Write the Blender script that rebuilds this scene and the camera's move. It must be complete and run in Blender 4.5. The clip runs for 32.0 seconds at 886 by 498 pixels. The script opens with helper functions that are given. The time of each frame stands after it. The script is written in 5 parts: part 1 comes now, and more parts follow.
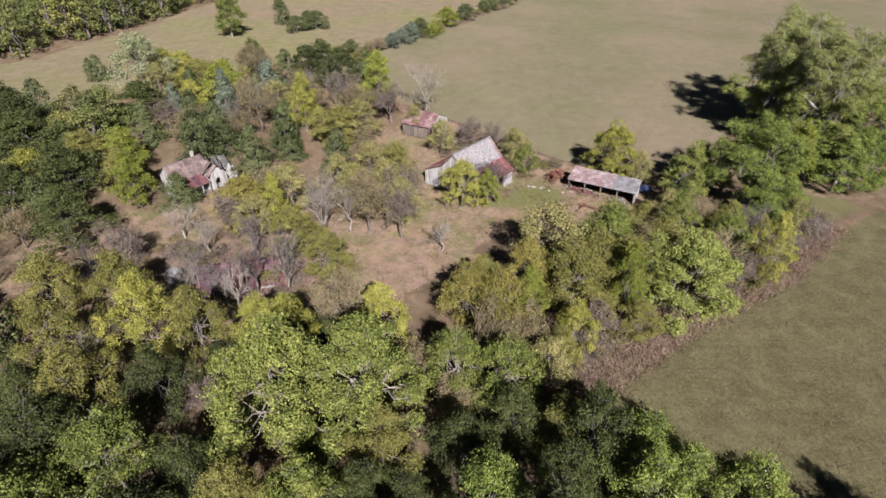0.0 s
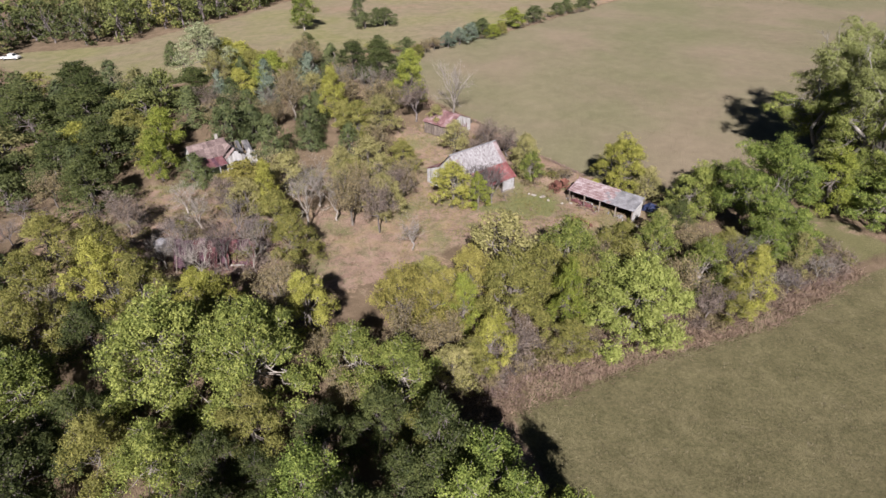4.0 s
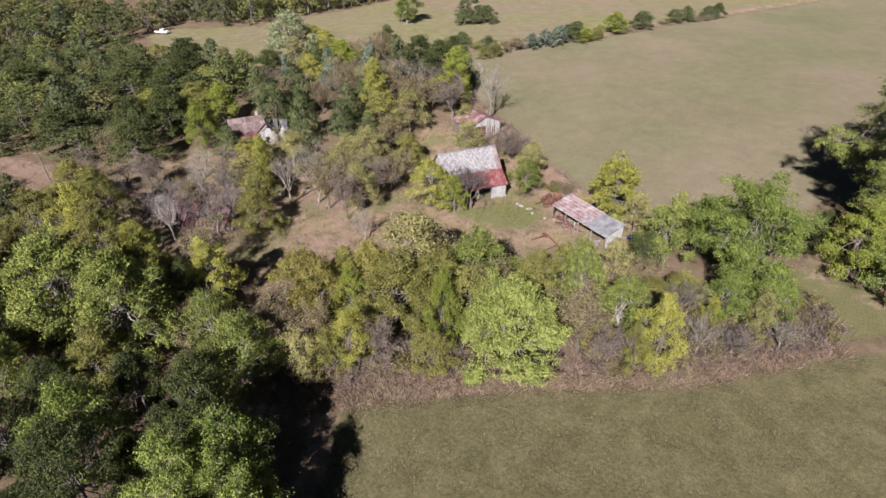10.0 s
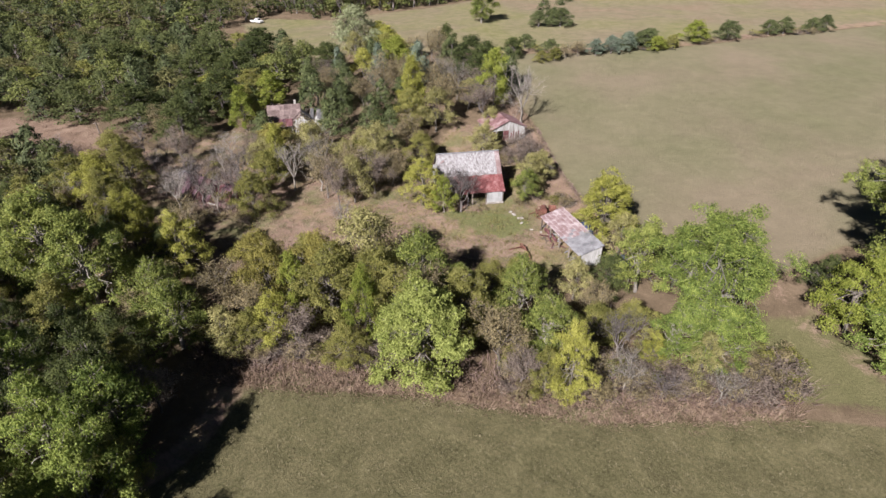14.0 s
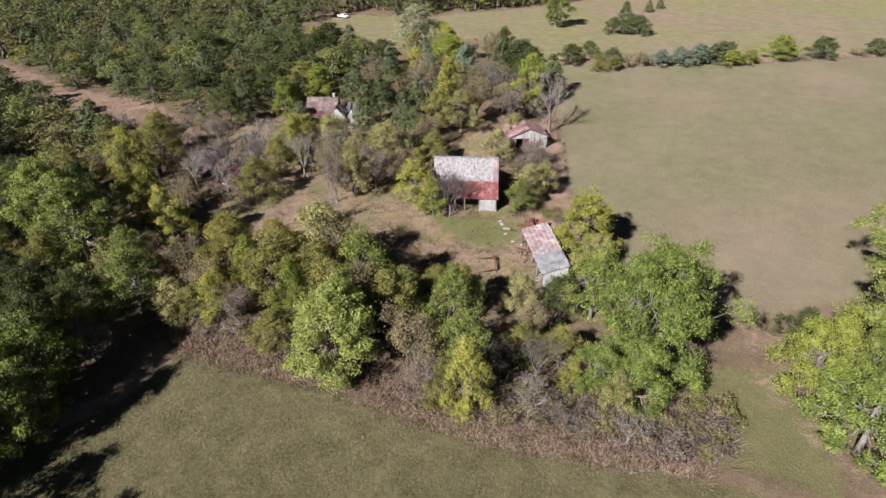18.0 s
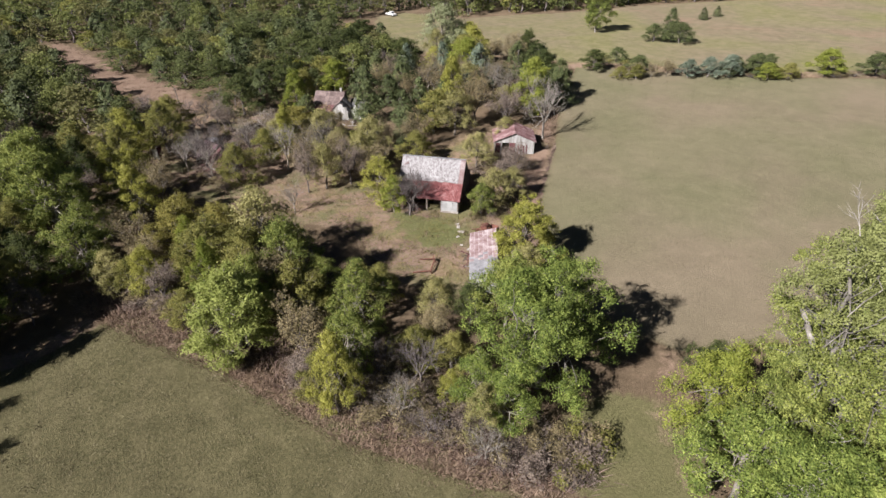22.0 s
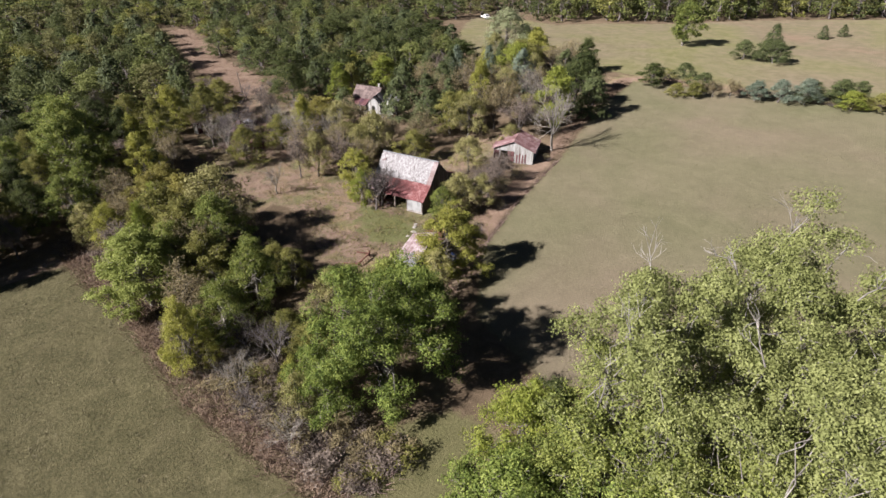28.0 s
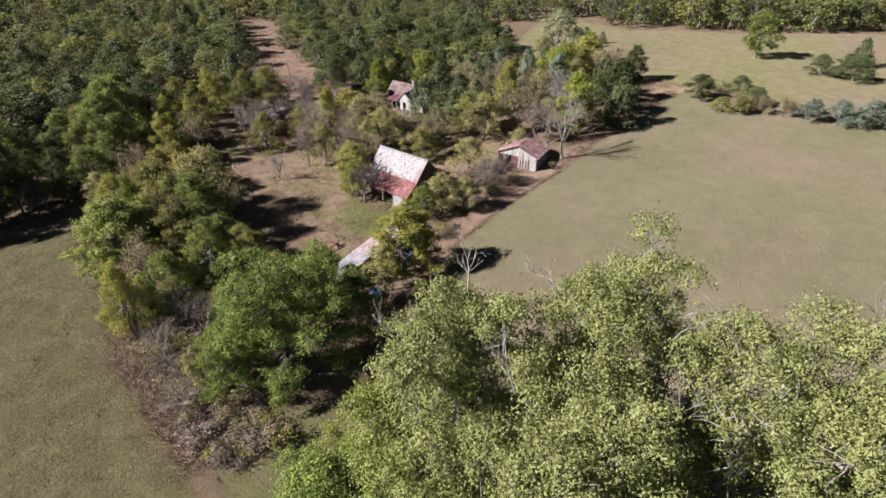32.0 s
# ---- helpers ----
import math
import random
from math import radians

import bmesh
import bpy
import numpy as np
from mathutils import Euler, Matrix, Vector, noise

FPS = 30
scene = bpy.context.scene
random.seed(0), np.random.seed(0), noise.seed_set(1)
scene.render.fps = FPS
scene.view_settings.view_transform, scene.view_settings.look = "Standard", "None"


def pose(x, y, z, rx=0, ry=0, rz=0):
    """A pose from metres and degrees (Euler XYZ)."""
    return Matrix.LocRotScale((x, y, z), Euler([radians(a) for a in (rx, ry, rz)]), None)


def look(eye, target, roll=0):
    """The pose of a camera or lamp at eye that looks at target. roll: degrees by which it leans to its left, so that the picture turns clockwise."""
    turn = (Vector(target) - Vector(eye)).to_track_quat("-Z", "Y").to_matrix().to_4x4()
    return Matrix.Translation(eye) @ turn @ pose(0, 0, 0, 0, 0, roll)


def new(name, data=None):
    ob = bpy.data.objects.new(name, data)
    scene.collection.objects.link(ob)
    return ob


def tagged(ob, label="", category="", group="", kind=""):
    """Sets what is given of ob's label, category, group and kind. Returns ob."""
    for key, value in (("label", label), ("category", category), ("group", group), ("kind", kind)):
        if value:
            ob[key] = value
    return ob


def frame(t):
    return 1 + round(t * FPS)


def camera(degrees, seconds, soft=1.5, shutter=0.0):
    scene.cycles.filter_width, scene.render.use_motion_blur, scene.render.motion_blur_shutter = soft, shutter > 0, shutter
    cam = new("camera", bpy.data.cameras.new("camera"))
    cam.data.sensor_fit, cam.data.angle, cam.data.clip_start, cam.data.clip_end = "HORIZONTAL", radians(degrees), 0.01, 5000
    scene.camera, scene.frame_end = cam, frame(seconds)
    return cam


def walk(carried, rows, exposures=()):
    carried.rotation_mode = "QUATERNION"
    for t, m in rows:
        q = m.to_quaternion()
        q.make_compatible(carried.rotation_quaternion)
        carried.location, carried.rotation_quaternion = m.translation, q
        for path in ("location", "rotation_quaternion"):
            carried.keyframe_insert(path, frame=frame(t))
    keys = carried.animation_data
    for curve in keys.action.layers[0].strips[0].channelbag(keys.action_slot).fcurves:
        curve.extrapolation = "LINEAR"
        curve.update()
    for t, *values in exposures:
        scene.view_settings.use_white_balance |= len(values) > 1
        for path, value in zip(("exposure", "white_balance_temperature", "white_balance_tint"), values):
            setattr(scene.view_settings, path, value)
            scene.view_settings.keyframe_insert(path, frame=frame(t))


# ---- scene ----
cam = camera(77.1, 32.0)
METRES, EYE, TILT, LEAN, TURN = 140.0, 41.2, -32.2, 0.0, 0.0
ROWS = [
    (0.0, 0.0, 0.0, 0.0, 0.0, 0.0, -0.0),
    (0.5, 0.0152, -0.0004, 0.0005, 1.2, -0.02, -0.71),
    (1.0, 0.0304, -0.0002, 0.0009, 2.4, -0.06, -1.42),
    (1.5, 0.0455, 0.0003, 0.0015, 3.56, -0.11, -2.14),
    (2.0, 0.0606, 0.0013, 0.0019, 4.83, -0.15, -2.92),
    (2.5, 0.0748, 0.0025, 0.0028, 6.05, -0.21, -3.66),
    (3.0, 0.09, 0.0041, 0.0039, 7.29, -0.3, -4.43),
    (3.5, 0.1053, 0.0062, 0.0053, 8.53, -0.42, -5.2),
    (5.5, 0.169, 0.019, 0.013, 13.65, -1.05, -8.27),
    (6.0, 0.1844, 0.023, 0.0153, 14.93, -1.26, -9.01),
    (6.5, 0.1996, 0.0275, 0.0177, 16.19, -1.48, -9.76),
    (7.0, 0.2144, 0.0323, 0.0204, 17.45, -1.72, -10.5),
    (7.5, 0.2295, 0.0373, 0.0234, 18.75, -1.98, -11.23),
    (8.0, 0.244, 0.0427, 0.0267, 20.02, -2.26, -12.0),
    (8.5, 0.2588, 0.0484, 0.0303, 21.35, -2.54, -12.7),
    (9.0, 0.2733, 0.0546, 0.0342, 22.65, -2.84, -13.43),
    (9.5, 0.2875, 0.0608, 0.038, 23.97, -3.16, -14.15),
    (10.0, 0.3015, 0.0672, 0.0424, 25.31, -3.52, -14.85),
    (10.5, 0.3153, 0.074, 0.0468, 26.65, -3.89, -15.55),
    (11.0, 0.3286, 0.081, 0.0513, 28.07, -4.3, -16.27),
    (11.5, 0.3418, 0.0883, 0.0559, 29.49, -4.71, -16.99),
    (12.0, 0.3546, 0.0958, 0.0607, 30.91, -5.14, -17.75),
    (12.5, 0.3672, 0.1036, 0.0663, 32.35, -5.65, -18.46),
    (13.0, 0.3799, 0.1119, 0.0715, 33.84, -6.11, -19.16),
    (13.5, 0.3921, 0.1203, 0.0774, 35.31, -6.64, -19.89),
    (14.0, 0.4043, 0.1294, 0.0831, 36.85, -7.16, -20.54),
    (14.5, 0.4161, 0.1385, 0.089, 38.37, -7.71, -21.18),
    (16.5, 0.4588, 0.1757, 0.1149, 44.42, -10.08, -23.7),
    (17.0, 0.4688, 0.1862, 0.1218, 45.97, -10.71, -24.28),
    (17.5, 0.4785, 0.1967, 0.1287, 47.5, -11.33, -24.85),
    (18.0, 0.4879, 0.2074, 0.1357, 49.06, -11.99, -25.4),
    (18.5, 0.4968, 0.2181, 0.1427, 50.59, -12.66, -25.95),
    (19.0, 0.5058, 0.2291, 0.1494, 51.84, -13.16, -26.37),
    (19.5, 0.5143, 0.2402, 0.1564, 52.93, -13.67, -26.75),
    (20.0, 0.5227, 0.2516, 0.1632, 53.99, -14.14, -27.05),
    (20.5, 0.5308, 0.2631, 0.1701, 55.03, -14.6, -27.36),
    (21.0, 0.5385, 0.2746, 0.177, 56.15, -15.1, -27.71),
    (21.5, 0.5462, 0.2862, 0.1842, 57.28, -15.63, -28.03),
    (22.0, 0.5536, 0.2977, 0.1913, 58.4, -16.15, -28.37),
    (22.5, 0.5608, 0.3094, 0.1989, 59.54, -16.69, -28.63),
    (23.0, 0.5676, 0.321, 0.2062, 60.68, -17.2, -28.93),
    (23.5, 0.574, 0.3327, 0.2136, 61.9, -17.77, -29.23),
    (24.0, 0.5801, 0.3445, 0.2209, 63.44, -18.48, -29.58),
    (24.5, 0.5859, 0.3567, 0.2283, 65.12, -19.29, -29.92),
    (25.0, 0.5914, 0.3689, 0.2358, 66.73, -20.06, -30.23),
    (25.5, 0.5965, 0.3811, 0.2435, 68.22, -20.79, -30.53),
    (27.5, 0.6129, 0.432, 0.2733, 74.09, -23.65, -31.32),
    (28.0, 0.6162, 0.4445, 0.281, 75.78, -24.52, -31.53),
    (28.5, 0.6188, 0.4571, 0.2888, 77.47, -25.38, -31.7),
    (29.0, 0.621, 0.4701, 0.2965, 78.99, -26.17, -31.86),
    (29.5, 0.6232, 0.4831, 0.3041, 80.59, -27.01, -31.99),
    (30.0, 0.625, 0.496, 0.3119, 82.43, -27.97, -32.11),
    (30.5, 0.6265, 0.509, 0.3198, 84.13, -28.87, -32.21),
    (31.0, 0.6276, 0.5223, 0.3278, 85.77, -29.75, -32.26),
    (31.5, 0.6285, 0.5354, 0.336, 87.28, -30.55, -32.31),
    (32.0, 0.6293, 0.5484, 0.3445, 88.81, -31.38, -32.32),
]
walk(cam, [(t, pose(0, 0, EYE, TILT, LEAN, TURN) @ pose(METRES * x, METRES * y, METRES * z, 90 + pitch, roll, yaw)) for t, x, y, z, yaw, pitch, roll in ROWS], [(0, 1.25, 6500, 13.2), (9, 1.29, 6450, 12.8), (14, 1.32, 6450, 11.6), (25, 1.34, 6550, 9.6), (32, 1.51, 6500, 12.2)])

# ---- light ----
SUN_DIR = Vector((0.20, -0.98, 0.0)).normalized() * math.cos(radians(35)) + Vector((0, 0, math.sin(radians(35))))
world = bpy.data.worlds.new("sky")
scene.world = world
world.use_nodes = True
wn = world.node_tree.nodes
sky = wn.new("ShaderNodeTexSky")
sky.sky_type, sky.sun_disc = "NISHITA", False
sky.air_density, sky.dust_density, sky.ozone_density = 0.45, 0.2, 1.0
sky.sun_elevation, sky.sun_rotation = radians(35), math.atan2(SUN_DIR.x, SUN_DIR.y)
wn["Background"].inputs["Strength"].default_value = 0.021
world.node_tree.links.new(sky.outputs["Color"], wn["Background"].inputs["Color"])
sun = new("sun", bpy.data.lights.new("sun", "SUN"))
sun.data.energy, sun.data.angle, sun.data.color = 5.2, radians(0.6), (1.0, 0.945, 0.92)
sun.matrix_world = look(SUN_DIR * 300, (0, 0, 0))

# ---- materials ----
def nodes_of(name):
    m = bpy.data.materials.new(name)
    m.use_nodes = True
    nt = m.node_tree
    return m, nt, nt.nodes["Principled BSDF"]


def ramp(nt, fac, stops):
    r = nt.nodes.new("ShaderNodeValToRGB")
    r.color_ramp.elements[0].position, r.color_ramp.elements[0].color = stops[0][0], (*stops[0][1], 1)
    r.color_ramp.elements[1].position, r.color_ramp.elements[1].color = stops[-1][0], (*stops[-1][1], 1)
    for p, c in stops[1:-1]:
        r.color_ramp.elements.new(p).color = (*c, 1)
    nt.links.new(fac, r.inputs["Fac"])
    return r.outputs["Color"]


def noise_tex(nt, scale, detail=4, rough=0.6, vec=None, dist=0.0):
    n = nt.nodes.new("ShaderNodeTexNoise")
    n.inputs["Scale"].default_value, n.inputs["Detail"].default_value = scale, detail
    n.inputs["Roughness"].default_value, n.inputs["Distortion"].default_value = rough, dist
    if vec is not None:
        nt.links.new(vec, n.inputs["Vector"])
    return n.outputs["Fac"]


def mixc(nt, fac, a, b, mode="MIX"):
    m = nt.nodes.new("ShaderNodeMix")
    m.data_type, m.blend_type = "RGBA", mode
    for sock, v in ((m.inputs["Factor"], fac), (m.inputs["A"], a), (m.inputs["B"], b)):
        if isinstance(v, (int, float)):
            sock.default_value = v
        elif isinstance(v, tuple):
            sock.default_value = (*v, 1)
        else:
            nt.links.new(v, sock)
    return m.outputs["Result"]


def calc(nt, op, a, b=0.0, clamp=False):
    m = nt.nodes.new("ShaderNodeMath")
    m.operation, m.use_clamp = op, clamp
    for sock, v in ((m.inputs[0], a), (m.inputs[1], b)):
        if isinstance(v, (int, float)):
            sock.default_value = v
        else:
            nt.links.new(v, sock)
    return m.outputs[0]


def bump(nt, bsdf, height, strength, distance):
    b = nt.nodes.new("ShaderNodeBump")
    b.inputs["Strength"].default_value, b.inputs["Distance"].default_value = strength, distance
    nt.links.new(height, b.inputs["Height"])
    nt.links.new(b.outputs["Normal"], bsdf.inputs["Normal"])


def coords(nt, kind="Object"):
    return nt.nodes.new("ShaderNodeTexCoord").outputs[kind]


def leaf_material(name, dark, mid, light, glow=0.36, rough=0.6, grain=0.42):
    """Leaves: three tones spread leaf by leaf and tree by tree, with light passing through."""
    m, nt, b = nodes_of(name)
    g = nt.nodes.new("ShaderNodeNewGeometry")
    o = nt.nodes.new("ShaderNodeObjectInfo")
    pos = noise_tex(nt, 1.1, 3, 0.6, g.outputs["Position"])
    pos = calc(nt, "MULTIPLY", calc(nt, "SUBTRACT", pos, 0.5), 1.5)
    f = calc(nt, "ADD", calc(nt, "MULTIPLY", g.outputs["Random Per Island"], grain), calc(nt, "ADD", pos, 0.56 - grain / 2))
    f = calc(nt, "ADD", f, calc(nt, "MULTIPLY", calc(nt, "SUBTRACT", o.outputs["Random"], 0.5), 0.25), True)
    mute = lambda c: tuple(1.02 * k * (0.96 * v + 0.04 * (0.35 * c[0] + 0.5 * c[1] + 0.15 * c[2])) for v, k in zip(c, (1.03, 1.0, 1.05)))
    col = ramp(nt, f, ((0.15, mute(dark)), (0.52, mute(mid)), (0.95, mute(light))))
    nt.links.new(col, b.inputs["Base Color"])
    b.inputs["Roughness"].default_value = rough
    b.inputs["Specular IOR Level"].default_value = 0.15
    t = nt.nodes.new("ShaderNodeBsdfTranslucent")
    nt.links.new(col, t.inputs["Color"])
    mx = nt.nodes.new("ShaderNodeMixShader")
    mx.inputs[0].default_value = glow
    nt.links.new(b.outputs[0], mx.inputs[1])
    nt.links.new(t.outputs[0], mx.inputs[2])
    nt.links.new(mx.outputs[0], nt.nodes["Material Output"].inputs["Surface"])
    return m


def rough_material(name, a, b2, c, scale=3.0, rough=0.85, metal=0.0, relief=0.3, fine=40.0, stretch=(1, 1, 1), shared=False, ends=0.0):
    """Weathered surface: stains at one scale, grain at another, pieces varied singly."""
    m, nt, b = nodes_of(name)
    mp = nt.nodes.new("ShaderNodeMapping")
    mp.inputs["Scale"].default_value = stretch
    o = nt.nodes.new("ShaderNodeObjectInfo")
    nt.links.new(nt.nodes.new("ShaderNodeNewGeometry").outputs["Position"] if shared else coords(nt), mp.inputs["Vector"])
    shift = nt.nodes.new("ShaderNodeVectorMath")
    shift.operation = "ADD"
    cmb = nt.nodes.new("ShaderNodeCombineXYZ")
    nt.links.new(calc(nt, "MULTIPLY", o.outputs["Random"], 0.3 if shared else 37.0), cmb.inputs[0])
    nt.links.new(mp.outputs[0], shift.inputs[0])
    nt.links.new(cmb.outputs[0], shift.inputs[1])
    big = noise_tex(nt, scale, 5, 0.65, shift.outputs[0], 0.4)
    small = noise_tex(nt, fine, 3, 0.6, shift.outputs[0])
    f = calc(nt, "ADD", big, calc(nt, "MULTIPLY", calc(nt, "SUBTRACT", small, 0.5), 0.35))
    f = calc(nt, "ADD", f, calc(nt, "MULTIPLY", calc(nt, "SUBTRACT", o.outputs["Random"], 0.5), 0.08 if shared else 0.22))
    if ends:
        sep = nt.nodes.new("ShaderNodeSeparateXYZ")
        nt.links.new(coords(nt, "Generated"), sep.inputs[0])
        far = calc(nt, "ABSOLUTE", calc(nt, "SUBTRACT", calc(nt, "MULTIPLY", sep.outputs["Y"], 2.0), 1.0))
        f = calc(nt, "ADD", f, calc(nt, "MULTIPLY", calc(nt, "POWER", far, 5.0), ends))
    f = calc(nt, "ADD", f, 0.0, True)
    nt.links.new(ramp(nt, f, ((0.32, a), (0.5, b2), (0.68, c))), b.inputs["Base Color"])
    b.inputs["Roughness"].default_value, b.inputs["Metallic"].default_value = rough, metal
    bump(nt, b, small, relief, 0.02)
    return m


LEAF = {
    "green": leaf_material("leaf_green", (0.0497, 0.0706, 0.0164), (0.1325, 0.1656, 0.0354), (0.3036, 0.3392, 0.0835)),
    "bright": leaf_material("leaf_bright_green", (0.0494, 0.0779, 0.0167), (0.139, 0.189, 0.0375), (0.3087, 0.3676, 0.0835)),
    "dark": leaf_material("leaf_dark_green", (0.021, 0.0315, 0.0105), (0.0525, 0.0693, 0.021), (0.1208, 0.1418, 0.0441)),
    "lime": leaf_material("leaf_lime", (0.0817, 0.1143, 0.0165), (0.1693, 0.2033, 0.0307), (0.2802, 0.3142, 0.059)),
    "pale": leaf_material("leaf_pale_green", (0.0907, 0.1234, 0.0267), (0.1875, 0.2274, 0.0508), (0.3266, 0.3689, 0.1028)),
    "yellow": leaf_material("leaf_yellow_green", (0.11, 0.121, 0.022), (0.2365, 0.2442, 0.044), (0.396, 0.396, 0.0935)),
    "gold": leaf_material("leaf_gold_olive", (0.1064, 0.1008, 0.0224), (0.2072, 0.1926, 0.047), (0.3472, 0.3192, 0.084)),
    "olive": leaf_material("leaf_olive", (0.0805, 0.087, 0.0202), (0.1667, 0.1684, 0.043), (0.2731, 0.2666, 0.0759)),
    "wheat": leaf_material("leaf_wheat", (0.11, 0.11, 0.0385), (0.22, 0.2145, 0.077), (0.352, 0.33, 0.132)),
    "brown": leaf_material("leaf_brown_olive", (0.095, 0.08, 0.042), (0.19, 0.16, 0.085), (0.31, 0.265, 0.135)),
    "grey": leaf_material("leaf_grey_brown", (0.09, 0.073, 0.058), (0.18, 0.148, 0.118), (0.28, 0.235, 0.185)),
    "cedar": leaf_material("needle_cedar", (0.024, 0.034, 0.013), (0.055, 0.072, 0.026), (0.118, 0.14, 0.05), 0.15),
    "silver": leaf_material("needle_blue_cedar", (0.033, 0.05, 0.033), (0.085, 0.115, 0.078), (0.18, 0.22, 0.155), 0.15),
    "willow": leaf_material("leaf_silver_green", (0.10, 0.125, 0.06), (0.21, 0.24, 0.12), (0.33, 0.36, 0.20)),
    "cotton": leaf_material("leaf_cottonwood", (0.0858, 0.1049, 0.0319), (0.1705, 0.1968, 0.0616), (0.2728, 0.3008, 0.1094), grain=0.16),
}
FAR_LEAF = {
    "green": leaf_material("far_leaf_green", (0.0445, 0.0593, 0.0186), (0.1088, 0.1286, 0.0371), (0.2164, 0.2448, 0.0742), 0.36, 0.7, 0.3),
    "dark": leaf_material("far_leaf_dark", (0.0242, 0.0346, 0.0138), (0.0612, 0.0785, 0.0266), (0.1384, 0.1615, 0.0577), 0.36, 0.7, 0.3),
    "olive": leaf_material("far_leaf_olive", (0.0462, 0.0498, 0.0194), (0.102, 0.1056, 0.0376), (0.1943, 0.1919, 0.0729), 0.36, 0.7, 0.3),
    "yellow": leaf_material("far_leaf_yellow", (0.073, 0.079, 0.019), (0.150, 0.157, 0.036), (0.249, 0.254, 0.073), 0.3, 0.7, 0.16),
    "cedar": leaf_material("far_needle", (0.0197, 0.0284, 0.0131), (0.0459, 0.0612, 0.0251), (0.0983, 0.1202, 0.0491), 0.2, 0.7, 0.3),
}
BARK = rough_material("bark_grey", (0.055, 0.046, 0.039), (0.108, 0.093, 0.08), (0.195, 0.172, 0.152), 1.5, 0.9, 0, 0.6, 14)
BARK_PALE = rough_material("bark_pale", (0.095, 0.082, 0.07), (0.165, 0.147, 0.128), (0.27, 0.245, 0.22), 1.2, 0.9, 0, 0.5, 12)
BARK_WHITE = rough_material("bark_white", (0.08, 0.072, 0.063), (0.155, 0.142, 0.127), (0.27, 0.252, 0.232), 1.0, 0.9, 0, 0.5, 10)
BARK_DARK = rough_material("bark_dark", (0.045, 0.037, 0.036), (0.092, 0.078, 0.075), (0.165, 0.142, 0.137), 1.5, 0.9, 0, 0.6, 14)
RED_TIN = rough_material("rusty_red_tin", (0.075, 0.022, 0.022), (0.135, 0.036, 0.037), (0.225, 0.12, 0.12), 1.1, 0.65, 0.05, 0.25, 9, shared=True)
WHITE_TIN = rough_material("bleached_tin", (0.085, 0.07, 0.071), (0.19, 0.182, 0.19), (0.285, 0.282, 0.295), 2.6, 0.6, 0.05, 0.25, 5, (1.3, 1.3, 0.3), shared=True, ends=-0.05)
PANEL = rough_material("plain_white_panel", (0.21, 0.21, 0.213), (0.265, 0.267, 0.272), (0.30, 0.302, 0.306), 0.9, 0.6, 0, 0.1, 9)
SHED_TIN = rough_material("pink_shed_tin", (0.13, 0.078, 0.08), (0.20, 0.142, 0.147), (0.33, 0.29, 0.30), 1.0, 0.6, 0.05, 0.25, 6, shared=True, ends=0.24)
PINK_TIN = rough_material("pink_grey_tin", (0.11, 0.062, 0.06), (0.165, 0.118, 0.12), (0.25, 0.21, 0.215), 1.0, 0.6, 0.05, 0.25, 8, shared=True)
GREY_TIN = rough_material("grey_tin", (0.11, 0.11, 0.12), (0.19, 0.19, 0.205), (0.28, 0.28, 0.30), 0.9, 0.5, 0.15, 0.2, 12, shared=True)
DARK_TIN = rough_material("dark_roofing", (0.035, 0.035, 0.04), (0.07, 0.07, 0.075), (0.15, 0.14, 0.14), 1.0, 0.7, 0, 0.3, 20)
TAN_ROOF = rough_material("weathered_shingle", (0.062, 0.042, 0.04), (0.115, 0.083, 0.079), (0.18, 0.138, 0.13), 1.0, 0.9, 0, 0.5, 18)
WHITE_BOARD = rough_material("peeling_white_paint", (0.15, 0.135, 0.125), (0.27, 0.265, 0.26), (0.36, 0.36, 0.36), 1.6, 0.75, 0, 0.25, 20, (2, 2, 0.4))
OLD_WOOD = rough_material("grey_old_wood", (0.05, 0.038, 0.03), (0.11, 0.088, 0.074), (0.20, 0.17, 0.148), 1.6, 0.9, 0, 0.5, 25, (3, 3, 0.4))
MAUVE_TIN = rough_material("fallen_mauve_tin", (0.032, 0.014, 0.022), (0.066, 0.026, 0.039), (0.13, 0.072, 0.09), 1.1, 0.75, 0.05, 0.3, 9)
FADED_TIN = rough_material("faded_red_tin", (0.08, 0.038, 0.039), (0.15, 0.08, 0.082), (0.26, 0.19, 0.195), 0.9, 0.65, 0.05, 0.25, 7, shared=True)
PORCH_TIN = rough_material("dark_red_porch_tin", (0.05, 0.018, 0.022), (0.088, 0.03, 0.035), (0.14, 0.07, 0.075), 0.9, 0.7, 0.05, 0.25, 9)
RED_WOOD = rough_material("faded_red_boards", (0.045, 0.016, 0.018), (0.09, 0.03, 0.033), (0.16, 0.075, 0.078), 1.4, 0.85, 0, 0.4, 22, (2, 2, 0.5))
RUST = rough_material("rust", (0.045, 0.017, 0.013), (0.095, 0.034, 0.024), (0.165, 0.075, 0.052), 2.5, 0.9, 0.05, 0.5, 30)
BLUE = rough_material("blue_tarpaulin", (0.012, 0.018, 0.05), (0.022, 0.035, 0.10), (0.05, 0.07, 0.17), 1.5, 0.5, 0, 0.4, 12)
RUBBER = rough_material("old_rubber", (0.012, 0.012, 0.012), (0.025, 0.025, 0.025), (0.06, 0.055, 0.05), 3, 0.8)
WHITE_PAINT = rough_material("white_car_paint", (0.46, 0.46, 0.46), (0.54, 0.54, 0.54), (0.60, 0.60, 0.60), 1, 0.25, 0, 0.02)
